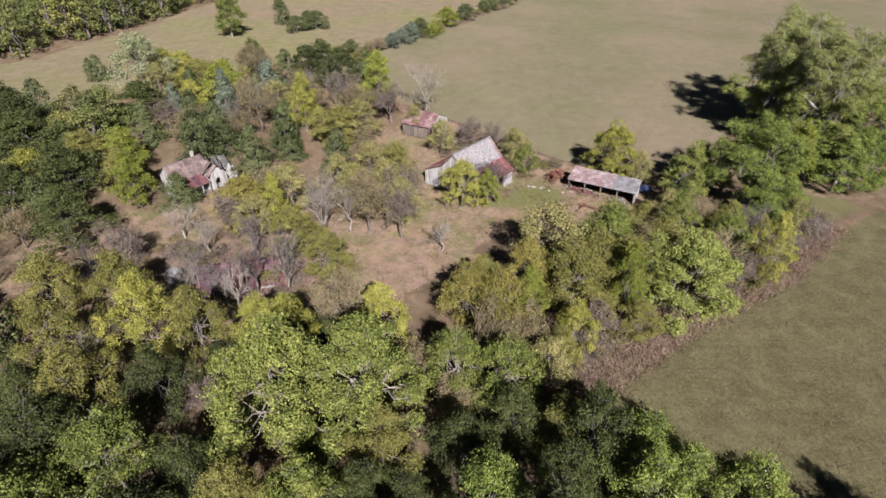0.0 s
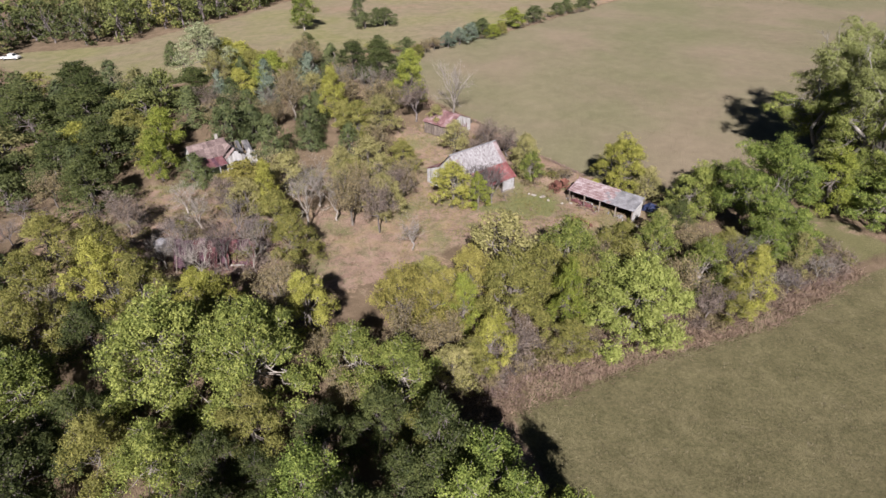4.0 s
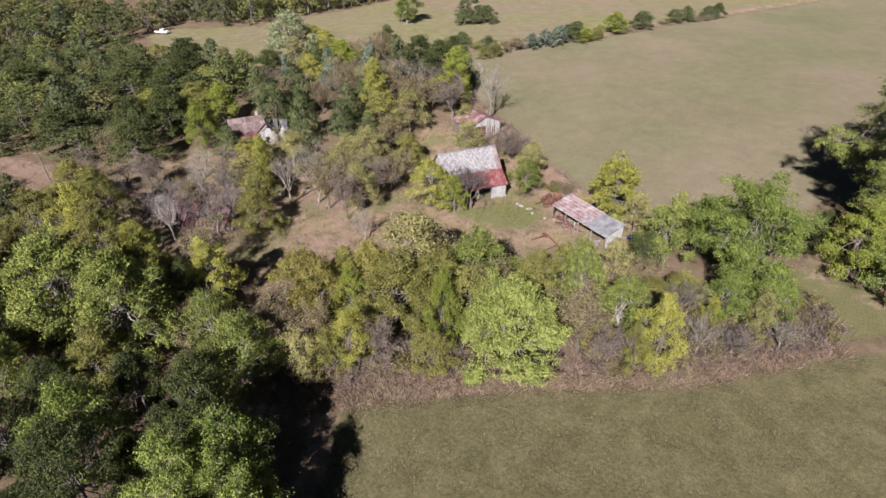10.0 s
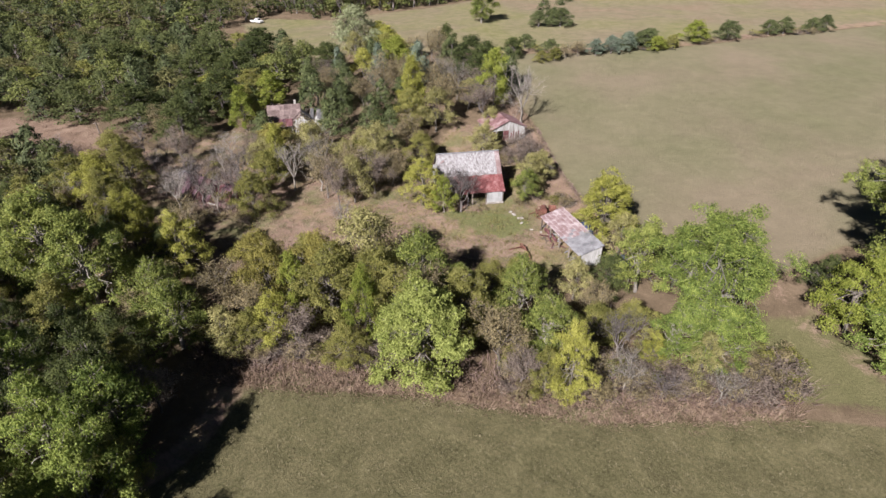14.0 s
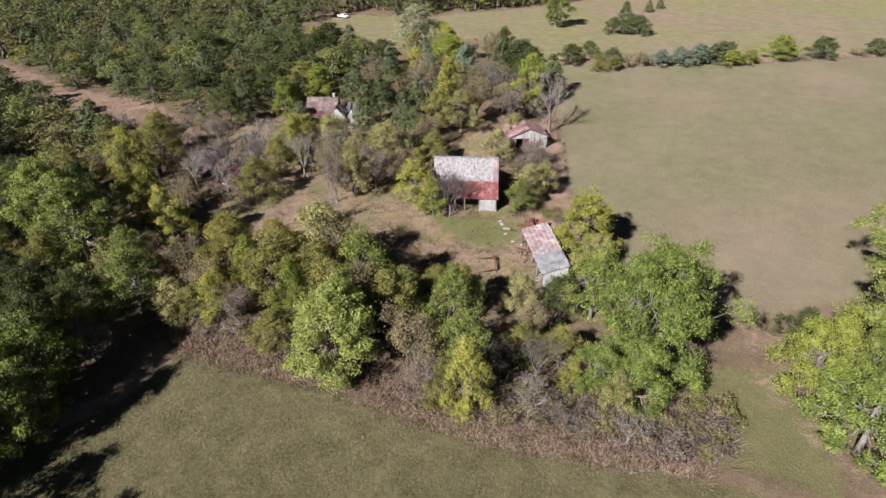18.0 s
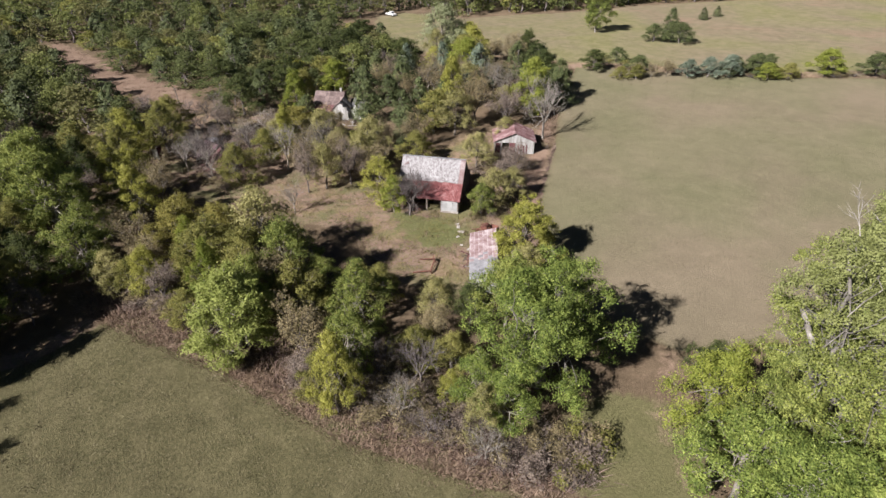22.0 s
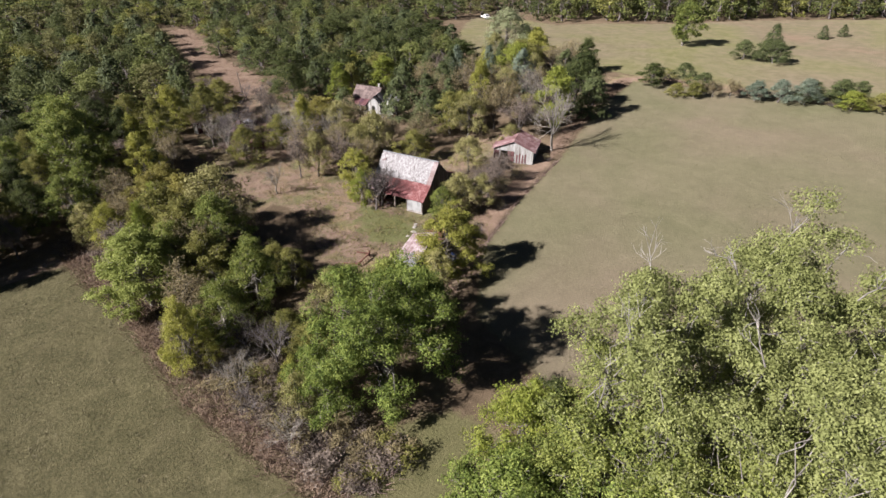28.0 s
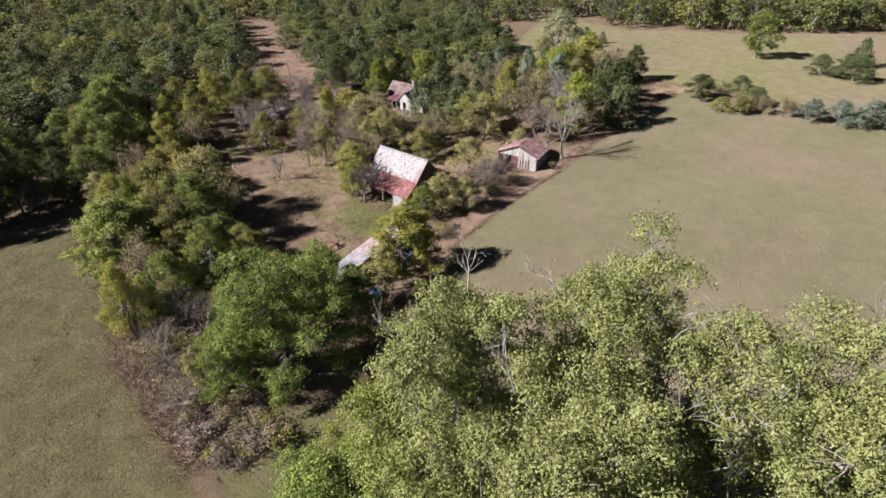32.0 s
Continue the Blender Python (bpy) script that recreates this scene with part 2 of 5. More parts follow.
GLASS_DARK = rough_material("tinted_car_glass", (0.015, 0.018, 0.02), (0.02, 0.024, 0.028), (0.03, 0.035, 0.04), 1, 0.08, 0, 0.0)
STONE = rough_material("pale_stone", (0.17, 0.15, 0.135), (0.26, 0.24, 0.22), (0.36, 0.34, 0.32), 2, 0.9, 0, 0.5, 15)
STRAW = leaf_material("dry_grass", (0.105, 0.074, 0.05), (0.19, 0.14, 0.098), (0.29, 0.222, 0.16), 0.25, 0.8)
WEED = leaf_material("weeds_olive", (0.075, 0.07, 0.025), (0.14, 0.125, 0.045), (0.22, 0.20, 0.075), 0.3, 0.7)
TUSSOCK = leaf_material("mown_grass", (0.06, 0.055, 0.03), (0.11, 0.10, 0.056), (0.165, 0.148, 0.09), 0.25, 0.8)
TWIG = leaf_material("bramble", (0.085, 0.06, 0.05), (0.16, 0.115, 0.095), (0.25, 0.19, 0.155), 0.15, 0.9)


# ---- the ground ----
def rise(x, y):
    """Height of the land: nearly level round the farm, climbing to the far pasture, less so in the west."""
    s = np.maximum(0.0, np.asarray(y, float) - 84)
    w = np.clip((np.asarray(x, float) + 170) / 110, 0, 1)
    w = w * w * (3 - 2 * w)
    s = s * s / (s + 8)
    und = 0.25 * np.sin(np.asarray(x, float) * 0.045 + 1.3) * np.sin(np.asarray(y, float) * 0.038) + 0.12 * np.sin(np.asarray(x, float) * 0.13 + np.asarray(y, float) * 0.09)
    return 0.25 + (0.35 + 0.65 * w) * 6.9 * (1 - np.exp(-s / 52)) + und


def height(x, y):
    return float(rise(x, y))


def inside(px, py, poly):
    """Signed distance to a polygon, positive inside."""
    n = len(poly)
    ins = np.zeros(px.shape, bool)
    dist = np.full(px.shape, 1e9)
    for i in range(n):
        (x0, y0), (x1, y1) = poly[i], poly[(i + 1) % n]
        cross = (y0 > py) != (y1 > py)
        xs = x0 + (py - y0) / ((y1 - y0) or 1e-9) * (x1 - x0)
        ins ^= cross & (px < xs)
        dx, dy = x1 - x0, y1 - y0
        k = np.clip(((px - x0) * dx + (py - y0) * dy) / (dx * dx + dy * dy), 0, 1)
        dist = np.minimum(dist, np.hypot(px - x0 - k * dx, py - y0 - k * dy))
    return np.where(ins, dist, -dist)


FRONT_FIELD = [(16, 38), (30, 48.5), (44, 57), (58.5, 70), (66, 75), (120, 100), (400, 200), (400, -200), (20, -200), (19, 12), (20, 31)]
BACK_FIELD = [(24, 92.4), (13, 101), (-0.5, 114), (-20, 130), (-35, 146), (-28, 156), (-10, 171), (6, 194), (24, 227), (60, 290), (400, 620), (700, 300), (400, 160), (90, 118), (55, 104), (50, 92), (38, 88)]
NORTH_FIELD = [(-36, 150), (-28, 162), (-10, 176), (6, 200), (24, 232), (60, 296), (200, 620), (-60, 620), (-62, 330), (-91, 250), (-96, 221), (-100, 193), (-113, 158), (-142, 146), (-141, 134), (-112, 122), (-86, 117), (-76, 118), (-60, 136)]
YARD = [(0, 62), (10, 70), (20, 70), (31, 76), (33, 88), (22, 93), (10, 99), (-6, 112), (-14, 104), (-8, 88), (-8, 74)]
WEST_TRACK = [(-57, 51), (-60, 58), (-67, 58.5), (-82, 55), (-104, 42), (-132, 33), (-150, 26), (-148, 20), (-130, 26), (-103, 33), (-76, 43), (-64, 49)]
SOUTH_TRACK = [(47.5, 91), (50.5, 92.5), (55, 87), (60, 83.8), (66, 82.6), (76, 82), (76, 79.3), (65, 79.4), (59, 80.6), (53, 84.2)]
INNER_YARD = [(6, 60), (-8, 52), (-30, 47), (-44, 49), (-58, 58), (-42, 68), (-20, 74), (2, 76)]
HOUSE_YARD = [(-60, 60), (-42, 66), (-28, 68), (-14, 84), (-22, 88), (-38, 82), (-48, 76), (-58, 68)]


def axis(lo, hi, step, reach):
    a = list(np.arange(lo, hi, step))
    s, p = step, lo
    while p > -reach:
        s *= 1.16
        p -= s
        a.insert(0, p)
    s, p = step, a[-1]
    while p < reach:
        s *= 1.16
        p += s
        a.append(p)
    return np.array(a)


def swirl(nt, pos):
    """The same ground coordinates, shifted aside for a second set of patches."""
    mp = nt.nodes.new("ShaderNodeMapping")
    mp.inputs["Location"].default_value = (31.0, 57.0, 0.0)
    nt.links.new(pos, mp.inputs["Vector"])
    return mp.outputs[0]


def build_ground():
    xs, ys = axis(-150, 120, 1.25, 2600), axis(0, 260, 1.25, 2600)
    gx, gy = np.meshgrid(xs, ys)
    z = rise(gx, gy)
    jitter = np.random.default_rng(5)
    # a little roughness underfoot
    z = z + jitter.normal(0, 0.025, gx.shape)
    nx, ny = len(xs), len(ys)
    verts = np.stack([gx.ravel(), gy.ravel(), z.ravel()], 1)
    i = (np.arange(ny - 1)[:, None] * nx + np.arange(nx - 1)[None, :]).ravel()
    faces = np.stack([i, i + 1, i + nx + 1, i + nx], 1)
    me = bpy.data.meshes.new("ground")
    me.vertices.add(len(verts))
    me.vertices.foreach_set("co", verts.ravel())
    me.loops.add(faces.size)
    me.loops.foreach_set("vertex_index", faces.ravel())
    me.polygons.add(len(faces))
    me.polygons.foreach_set("loop_start", np.arange(0, faces.size, 4))
    me.polygons.foreach_set("use_smooth", np.ones(len(faces), bool))
    me.update()
    px, py = gx.ravel(), gy.ravel()
    soft = lambda d, w: np.clip(d / w + 0.5, 0, 1)
    front = soft(inside(px, py, FRONT_FIELD), 1.6)
    back = soft(inside(px, py, BACK_FIELD), 2.2)
    north = soft(inside(px, py, NORTH_FIELD), 6.0)
    yard = np.maximum.reduce([soft(inside(px, py, YARD), 5), 0.8 * soft(inside(px, py, HOUSE_YARD), 7), 0.85 * soft(inside(px, py, INNER_YARD), 6)])
    bare = np.maximum.reduce([0.95 * soft(inside(px, py, WEST_TRACK), 4), 0.5 * soft(inside(px, py, SOUTH_TRACK), 2.4)])
    edge = np.exp(-((inside(px, py, FRONT_FIELD) + 1.2) / 1.6) ** 2) * (px < 57)
    edge2 = np.exp(-((inside(px, py, BACK_FIELD) + 2.4) / (1.4 + 1.6 * np.clip((px + 10) / 30, 0, 1))) ** 2) * (py < 150) * (px < 30)
    edge3 = np.exp(-((inside(px, py, BACK_FIELD) + 3.0) / 3.0) ** 2) * (py > 138) * (px < 80)
    for name, val in (("mown", np.maximum(front, back)), ("pasture", north), ("yard", np.maximum.reduce([yard, 0.85 * edge, 0.85 * edge3])), ("earth", np.maximum(bare, 0.9 * edge2)), ("far_mown", back), ("verge", np.maximum.reduce([soft(inside(px, py, [(51, 73), (58, 72.5), (66, 77), (61, 84), (55, 87), (51, 83)]), 4), soft(inside(px, py, [(7, 78), (14, 76), (20, 80), (18, 85), (12, 83)]), 6)]))):
        at = me.attributes.new(name, "FLOAT", "POINT")
        at.data.foreach_set("value", val.astype(np.float32))
    m, nt, b = nodes_of("farm_ground")
    pos = nt.nodes.new("ShaderNodeNewGeometry").outputs["Position"]

    def attr(name):
        a = nt.nodes.new("ShaderNodeAttribute")
        a.attribute_name = name
        return a.outputs["Fac"]

    fine = noise_tex(nt, 3.2, 5, 0.75, pos)
    mid = noise_tex(nt, 0.35, 5, 0.65, pos, 0.6)
    wide = noise_tex(nt, 0.045, 4, 0.55, pos, 0.8)
    tiny = noise_tex(nt, 14.0, 3, 0.7, pos)
    grit = calc(nt, "ADD", calc(nt, "MULTIPLY", fine, 0.6), calc(nt, "MULTIPLY", tiny, 0.4))
    litter = ramp(nt, calc(nt, "ADD", calc(nt, "MULTIPLY", mid, 0.55), calc(nt, "MULTIPLY", grit, 0.5)), ((0.3, (0.055, 0.040, 0.026)), (0.5, (0.105, 0.078, 0.052)), (0.72, (0.175, 0.13, 0.09))))
    grass = ramp(nt, calc(nt, "ADD", calc(nt, "MULTIPLY", grit, 0.75), calc(nt, "MULTIPLY", mid, 0.3)), ((0.38, (0.042, 0.040, 0.021)), (0.52, (0.104, 0.094, 0.053)), (0.66, (0.178, 0.157, 0.096))))
    tan = ramp(nt, calc(nt, "ADD", calc(nt, "MULTIPLY", grit, 0.55), calc(nt, "MULTIPLY", mid, 0.5)), ((0.33, (0.106, 0.086, 0.057)), (0.52, (0.164, 0.132, 0.092)), (0.72, (0.227, 0.183, 0.13))))
    dry = ramp(nt, calc(nt, "ADD", calc(nt, "MULTIPLY", grit, 0.6), calc(nt, "MULTIPLY", mid, 0.45)), ((0.33, (0.108, 0.073, 0.056)), (0.52, (0.19, 0.132, 0.104)), (0.72, (0.28, 0.205, 0.165))))
    soil = ramp(nt, calc(nt, "ADD", calc(nt, "MULTIPLY", grit, 0.6), calc(nt, "MULTIPLY", mid, 0.45)), ((0.33, (0.10, 0.068, 0.05)), (0.52, (0.175, 0.122, 0.092)), (0.72, (0.27, 0.205, 0.16))))

    def torn(name, amount=0.9):
        f = calc(nt, "ADD", attr(name), calc(nt, "MULTIPLY", calc(nt, "SUBTRACT", mid, 0.5), amount))
        f = calc(nt, "ADD", f, calc(nt, "MULTIPLY", calc(nt, "SUBTRACT", fine, 0.5), amount * 0.5))
        return ramp(nt, f, ((0.38, (0, 0, 0)), (0.62, (1, 1, 1))))

    meadow = ramp(nt, noise_tex(nt, 0.028, 4, 0.55, pos, 0.5), ((0.36, (0.130, 0.130, 0.055)), (0.47, (0.138, 0.128, 0.07)), (0.58, (0.145, 0.121, 0.083)), (0.7, (0.172, 0.121, 0.09))))
    meadow = mixc(nt, 0.35, meadow, mixc(nt, ramp(nt, mid, ((0.42, (0, 0, 0)), (0.6, (1, 1, 1)))), grass, tan))
    col = mixc(nt, torn("pasture"), litter, meadow)
    mown = mixc(nt, calc(nt, "MULTIPLY", ramp(nt, wide, ((0.40, (0.25, 0.25, 0.25)), (0.62, (1, 1, 1)))), calc(nt, "ADD", calc(nt, "MULTIPLY", attr("far_mown"), 0.62), 0.10)), grass, tan)
    patch = noise_tex(nt, 0.55, 5, 0.7, pos, 1.0)
    dry = mixc(nt, ramp(nt, patch, ((0.46, (0, 0, 0)), (0.62, (0.8, 0.8, 0.8)))), dry, grass)
    dry = mixc(nt, ramp(nt, noise_tex(nt, 1.7, 4, 0.7, pos), ((0.55, (0, 0, 0)), (0.75, (0.7, 0.7, 0.7)))), dry, tan)
    ochre = ramp(nt, grit, ((0.3, (0.12, 0.084, 0.046)), (0.5, (0.225, 0.165, 0.096)), (0.72, (0.32, 0.245, 0.155))))
    blotch = noise_tex(nt, 0.19, 4, 0.6, pos, 0.8)
    dry = mixc(nt, ramp(nt, blotch, ((0.50, (0, 0, 0)), (0.64, (0.5, 0.5, 0.5)))), dry, ochre)
    lush = ramp(nt, grit, ((0.3, (0.05, 0.06, 0.022)), (0.5, (0.098, 0.108, 0.042)), (0.72, (0.16, 0.165, 0.072))))
    dry = mixc(nt, ramp(nt, noise_tex(nt, 0.13, 4, 0.65, swirl(nt, pos)), ((0.49, (0, 0, 0)), (0.63, (0.7, 0.7, 0.7)))), dry, lush)
    dry = mixc(nt, calc(nt, "MULTIPLY", torn("verge", 1.2), 0.7), dry, lush)
    col = mixc(nt, torn("yard", 1.3), col, dry)
    col = mixc(nt, calc(nt, "MULTIPLY", torn("verge", 1.2), 0.6), col, lush)
    swath = nt.nodes.new("ShaderNodeMapping")
    swath.inputs["Rotation"].default_value, swath.inputs["Scale"].default_value = (0, 0, radians(46)), (0.035, 0.8, 0.2)
    nt.links.new(pos, swath.inputs["Vector"])
    lines = noise_tex(nt, 1.0, 3, 0.5, swath.outputs[0], 0.3)
    mown = mixc(nt, ramp(nt, lines, ((0.42, (0, 0, 0)), (0.66, (0.12, 0.12, 0.12)))), mown, tan)
    far_tone = ramp(nt, noise_tex(nt, 0.032, 4, 0.5, pos, 0.4), ((0.36, (0.096, 0.101, 0.056)), (0.5, (0.113, 0.107, 0.068)), (0.62, (0.137, 0.113, 0.084))))
    near_tone = mixc(nt, 1.0, mown, (0.82, 0.835, 0.75), "MULTIPLY")
    mown = mixc(nt, attr("far_mown"), near_tone, mixc(nt, 0.55, mown, far_tone))
    col = mixc(nt, torn("mown", 0.35), col, mown)
    col = mixc(nt, torn("earth", 1.0), col, soil)
    nt.links.new(col, b.inputs["Base Color"])
    b.inputs["Roughness"].default_value, b.inputs["Diffuse Roughness"].default_value = 0.95, 0.3
    b.inputs["Specular IOR Level"].default_value = 0.1
    bump(nt, b, grit, 0.9, 0.22)
    me.materials.append(m)
    ground = new("ground", me)
    tagged(ground, "olive mown pasture, tan dry grass and bare earth", "ground", kind="structure")
    return ground


ground = build_ground()


# ---- mesh helpers ----
def mesh_from(name, verts, faces, mats, mat_ids=None, smooth=False):
    me = bpy.data.meshes.new(name)
    verts = np.asarray(verts, float)
    faces = np.asarray(faces, int)
    k = faces.shape[1]
    me.vertices.add(len(verts))
    me.vertices.foreach_set("co", verts.ravel())
    me.loops.add(faces.size)
    me.loops.foreach_set("vertex_index", faces.ravel())
    me.polygons.add(len(faces))
    me.polygons.foreach_set("loop_start", np.arange(0, faces.size, k))
    if smooth:
        me.polygons.foreach_set("use_smooth", np.ones(len(faces), bool))
    for m in mats:
        me.materials.append(m)
    if mat_ids is not None:
        me.polygons.foreach_set("material_index", mat_ids)
    me.update(calc_edges=True)
    return me


def thing(name, m, label, category, group=""):
    e = new(name)
    e.empty_display_size = 0.3
    e.matrix_basis = m
    return tagged(e, label, category, group)


def part(name, data, parent, m=None, label=""):
    ob = new(name, data)
    ob.parent = parent
    if m is not None:
        ob.matrix_basis = m
    if label:
        ob["label"] = label
    return ob


def tubes(segs, sides):
    """Tapered limbs: each segment is (start, end, radius, radius)."""
    n = len(segs)
    a = np.array([s[0] for s in segs], float)
    b = np.array([s[1] for s in segs], float)
    ra = np.array([s[2] for s in segs])[:, None, None]
    rb = np.array([s[3] for s in segs])[:, None, None]
    d = b - a
    d /= np.linalg.norm(d, axis=1, keepdims=True) + 1e-9
    up = np.where(np.abs(d[:, 2:3]) > 0.9, np.array([[1.0, 0, 0]]), np.array([[0, 0, 1.0]]))
    p = np.cross(d, up)
    p /= np.linalg.norm(p, axis=1, keepdims=True)
    q = np.cross(d, p)
    ang = np.linspace(0, 2 * np.pi, sides, endpoint=False)
    ring = np.cos(ang)[None, :, None] * p[:, None, :] + np.sin(ang)[None, :, None] * q[:, None, :]
    v = np.concatenate([a[:, None, :] + ra * ring, b[:, None, :] + rb * ring], 1).reshape(-1, 3)
    k = np.arange(sides)
    f = np.stack([k, (k + 1) % sides, (k + 1) % sides + sides, k + sides], 1)
    f = (f[None] + (np.arange(n) * 2 * sides)[:, None, None]).reshape(-1, 4)
    return v, f


def join(*pieces):
    v, f, n = [], [], 0
    for a, b in pieces:
        v.append(a)
        f.append(b + n)
        n += len(a)
    return np.concatenate(v), np.concatenate(f)


def unit(v):
    return v / (np.linalg.norm(v, axis=-1, keepdims=True) + 1e-9)


def leaf_sprays(rng, pos, normal, length, width, droop=0.25, loose=0.38, pointed=True):
    """One leaf at each place: a pointed triangle, or a folded lozenge for trees far off."""
    n = len(pos)
    nn = unit(normal + rng.normal(0, loose, (n, 3)))
    t = unit(np.cross(nn, rng.normal(0, 1, (n, 3))))
    s = np.cross(nn, t)
    L = (length * rng.uniform(0.55, 1.4, (n, 1)))
    W = (width * rng.uniform(0.6, 1.35, (n, 1)))
    base = pos - t * L * 0.5
    tip = pos + t * L * 0.5 - np.array([0, 0, 1.0]) * L * droop
    if pointed:
        v = np.stack([base + s * W * 0.5, base - s * W * 0.5, tip], 1).reshape(-1, 3)
        return v, np.arange(3 * n).reshape(-1, 3)
    v = np.stack([base, pos + s * W * 0.5 - nn * L * 0.08, tip, pos - s * W * 0.5 - nn * L * 0.08], 1).reshape(-1, 3)
    return v, np.arange(4 * n).reshape(-1, 4)


def clumps(rng, lobes, per_lobe, per_clump, clump_r, low=-0.55):
    """Places and outward directions of leaves, clump by clump, on the shells of a crown's lobes."""
    pos, nor = [], []
    for c, rad in lobes:
        d = unit(rng.normal(0, 1, (per_lobe, 3)))
        d[:, 2] = np.where(d[:, 2] < low, -d[:, 2], d[:, 2])
        shell = rng.uniform(0.55, 1.15, (per_lobe, 1))
        cc = c + d * rad * shell
        m = rng.integers(max(2, per_clump // 2), per_clump + per_clump // 2, per_lobe)
        idx = np.repeat(np.arange(per_lobe), m)
        off = rng.normal(0, 1, (len(idx), 3)) * np.array([1, 1, 0.62]) * clump_r * rng.uniform(0.7, 1.3, per_lobe)[idx][:, None]
        pos.append(cc[idx] + off)
        nor.append(unit(off / clump_r * 0.8 + d[idx] * 0.5 + np.array([0, 0, 0.35])))
    return np.concatenate(pos), np.concatenate(nor)


def limb_path(rng, a, b, r0, r1, steps=4, sag=0.12):
    a, b = np.asarray(a, float), np.asarray(b, float)
    L = np.linalg.norm(b - a)
    pts = [a]
    for i in range(1, steps):
        t = i / steps
        pts.append(a + (b - a) * t + rng.normal(0, 0.06 * L, 3) + np.array([0, 0, -sag * L * math.sin(math.pi * t)]))
    pts.append(b)
    return [(pts[i], pts[i + 1], r0 + (r1 - r0) * i / steps, r0 + (r1 - r0) * (i + 1) / steps) for i in range(steps)]


def branching(rng, p, d, length, r, depth, segs, spread=0.55, lift=0.12):
    """A forking limb, for bare and thin crowns."""
    q = p + d * length
    mid = p + d * length * 0.5 + rng.normal(0, 0.05 * length, 3)
    if depth > 1:
        segs.append((p, mid, r, r * 0.82))
        segs.append((mid, q, r * 0.82, r * 0.66))
    else:
        segs.append((p, q, r, r * 0.6))
    if depth == 0:
        return
    for _ in range(3 if depth > 1 else int(rng.integers(2, 4))):
        nd = unit(d + rng.normal(0, spread, 3) + np.array([0, 0, lift]))
        branching(rng, q if rng.random() < 0.6 else mid, nd, length * rng.uniform(0.6, 0.85), r * 0.6, depth - 1, segs, spread, lift)


def broad_tree(seed, lobes_n=9, per_lobe=26, per_clump=15, leaf=0.36, clump_r=0.42, spread=1.0, low=0.28, twigs=0, pointed=True, bulk=1.0, loose=0.38):
    """A leafy tree 10 m high and 4 m in radius: trunk, limbs and the crown's leaves."""
    rng = np.random.default_rng(seed)
    lobes = []
    for i in range(lobes_n):
        a = i * 2.4 + rng.uniform(-0.5, 0.5)
        lvl = (i + 0.5) / lobes_n
        h = 10 * (low + (0.86 - low) * lvl ** 0.9)
        rr = 4 * spread * math.sin(math.pi * min(0.97, 0.30 + 0.66 * lvl)) * rng.uniform(0.38, 0.86)
        size = rng.uniform(0.95, 1.75) * (1.0 - 0.2 * lvl) * bulk
        lobes.append((np.array([rr * math.cos(a), rr * math.sin(a), h]), np.array([size * 1.1, size * 1.1, size * 0.85])))
    lobes.append((np.array([rng.uniform(-.4, .4), rng.uniform(-.4, .4), 8.7]), np.array([1.25, 1.25, 1.3])))
    pos, nor = clumps(rng, lobes, per_lobe, per_clump, clump_r)
    top = pos[:, 2].max()
    pos[:, 2] = np.where(pos[:, 2] > 7, 7 + (pos[:, 2] - 7) * 3.0 / (top - 7), pos[:, 2])
    lv, lf = leaf_sprays(rng, pos, nor, leaf, leaf * (0.85 if pointed else 0.62), pointed=pointed, loose=loose)
    fork = np.array([rng.uniform(-.3, .3), rng.uniform(-.3, .3), rng.uniform(2.2, 3.2)])
    trunk = limb_path(rng, (0, 0, -0.5), fork, 0.26, 0.19, 3, 0)
    head = np.array([fork[0] * 1.5, fork[1] * 1.5, 7.4])
    trunk += limb_path(rng, fork, head, 0.19, 0.06, 4, 0)
    limbs = []
    for c, rad in lobes:
        t = rng.uniform(0.0, 0.6)
        start = fork + (head - fork) * t
        limbs += limb_path(rng, start, c, 0.065, 0.024, 4 if twigs >= 0 else 2)
        for _ in range(max(0, 4 + twigs)):
            limbs += limb_path(rng, c - (c - start) * rng.uniform(0, 0.3), c + unit(rng.normal(0, 1, 3) + np.array([0, 0, .4])) * rad * rng.uniform(0.8, 1.12), 0.035, 0.012, 2, 0)
    return (join(tubes(trunk, 7), tubes(limbs, 4)), (lv, lf))


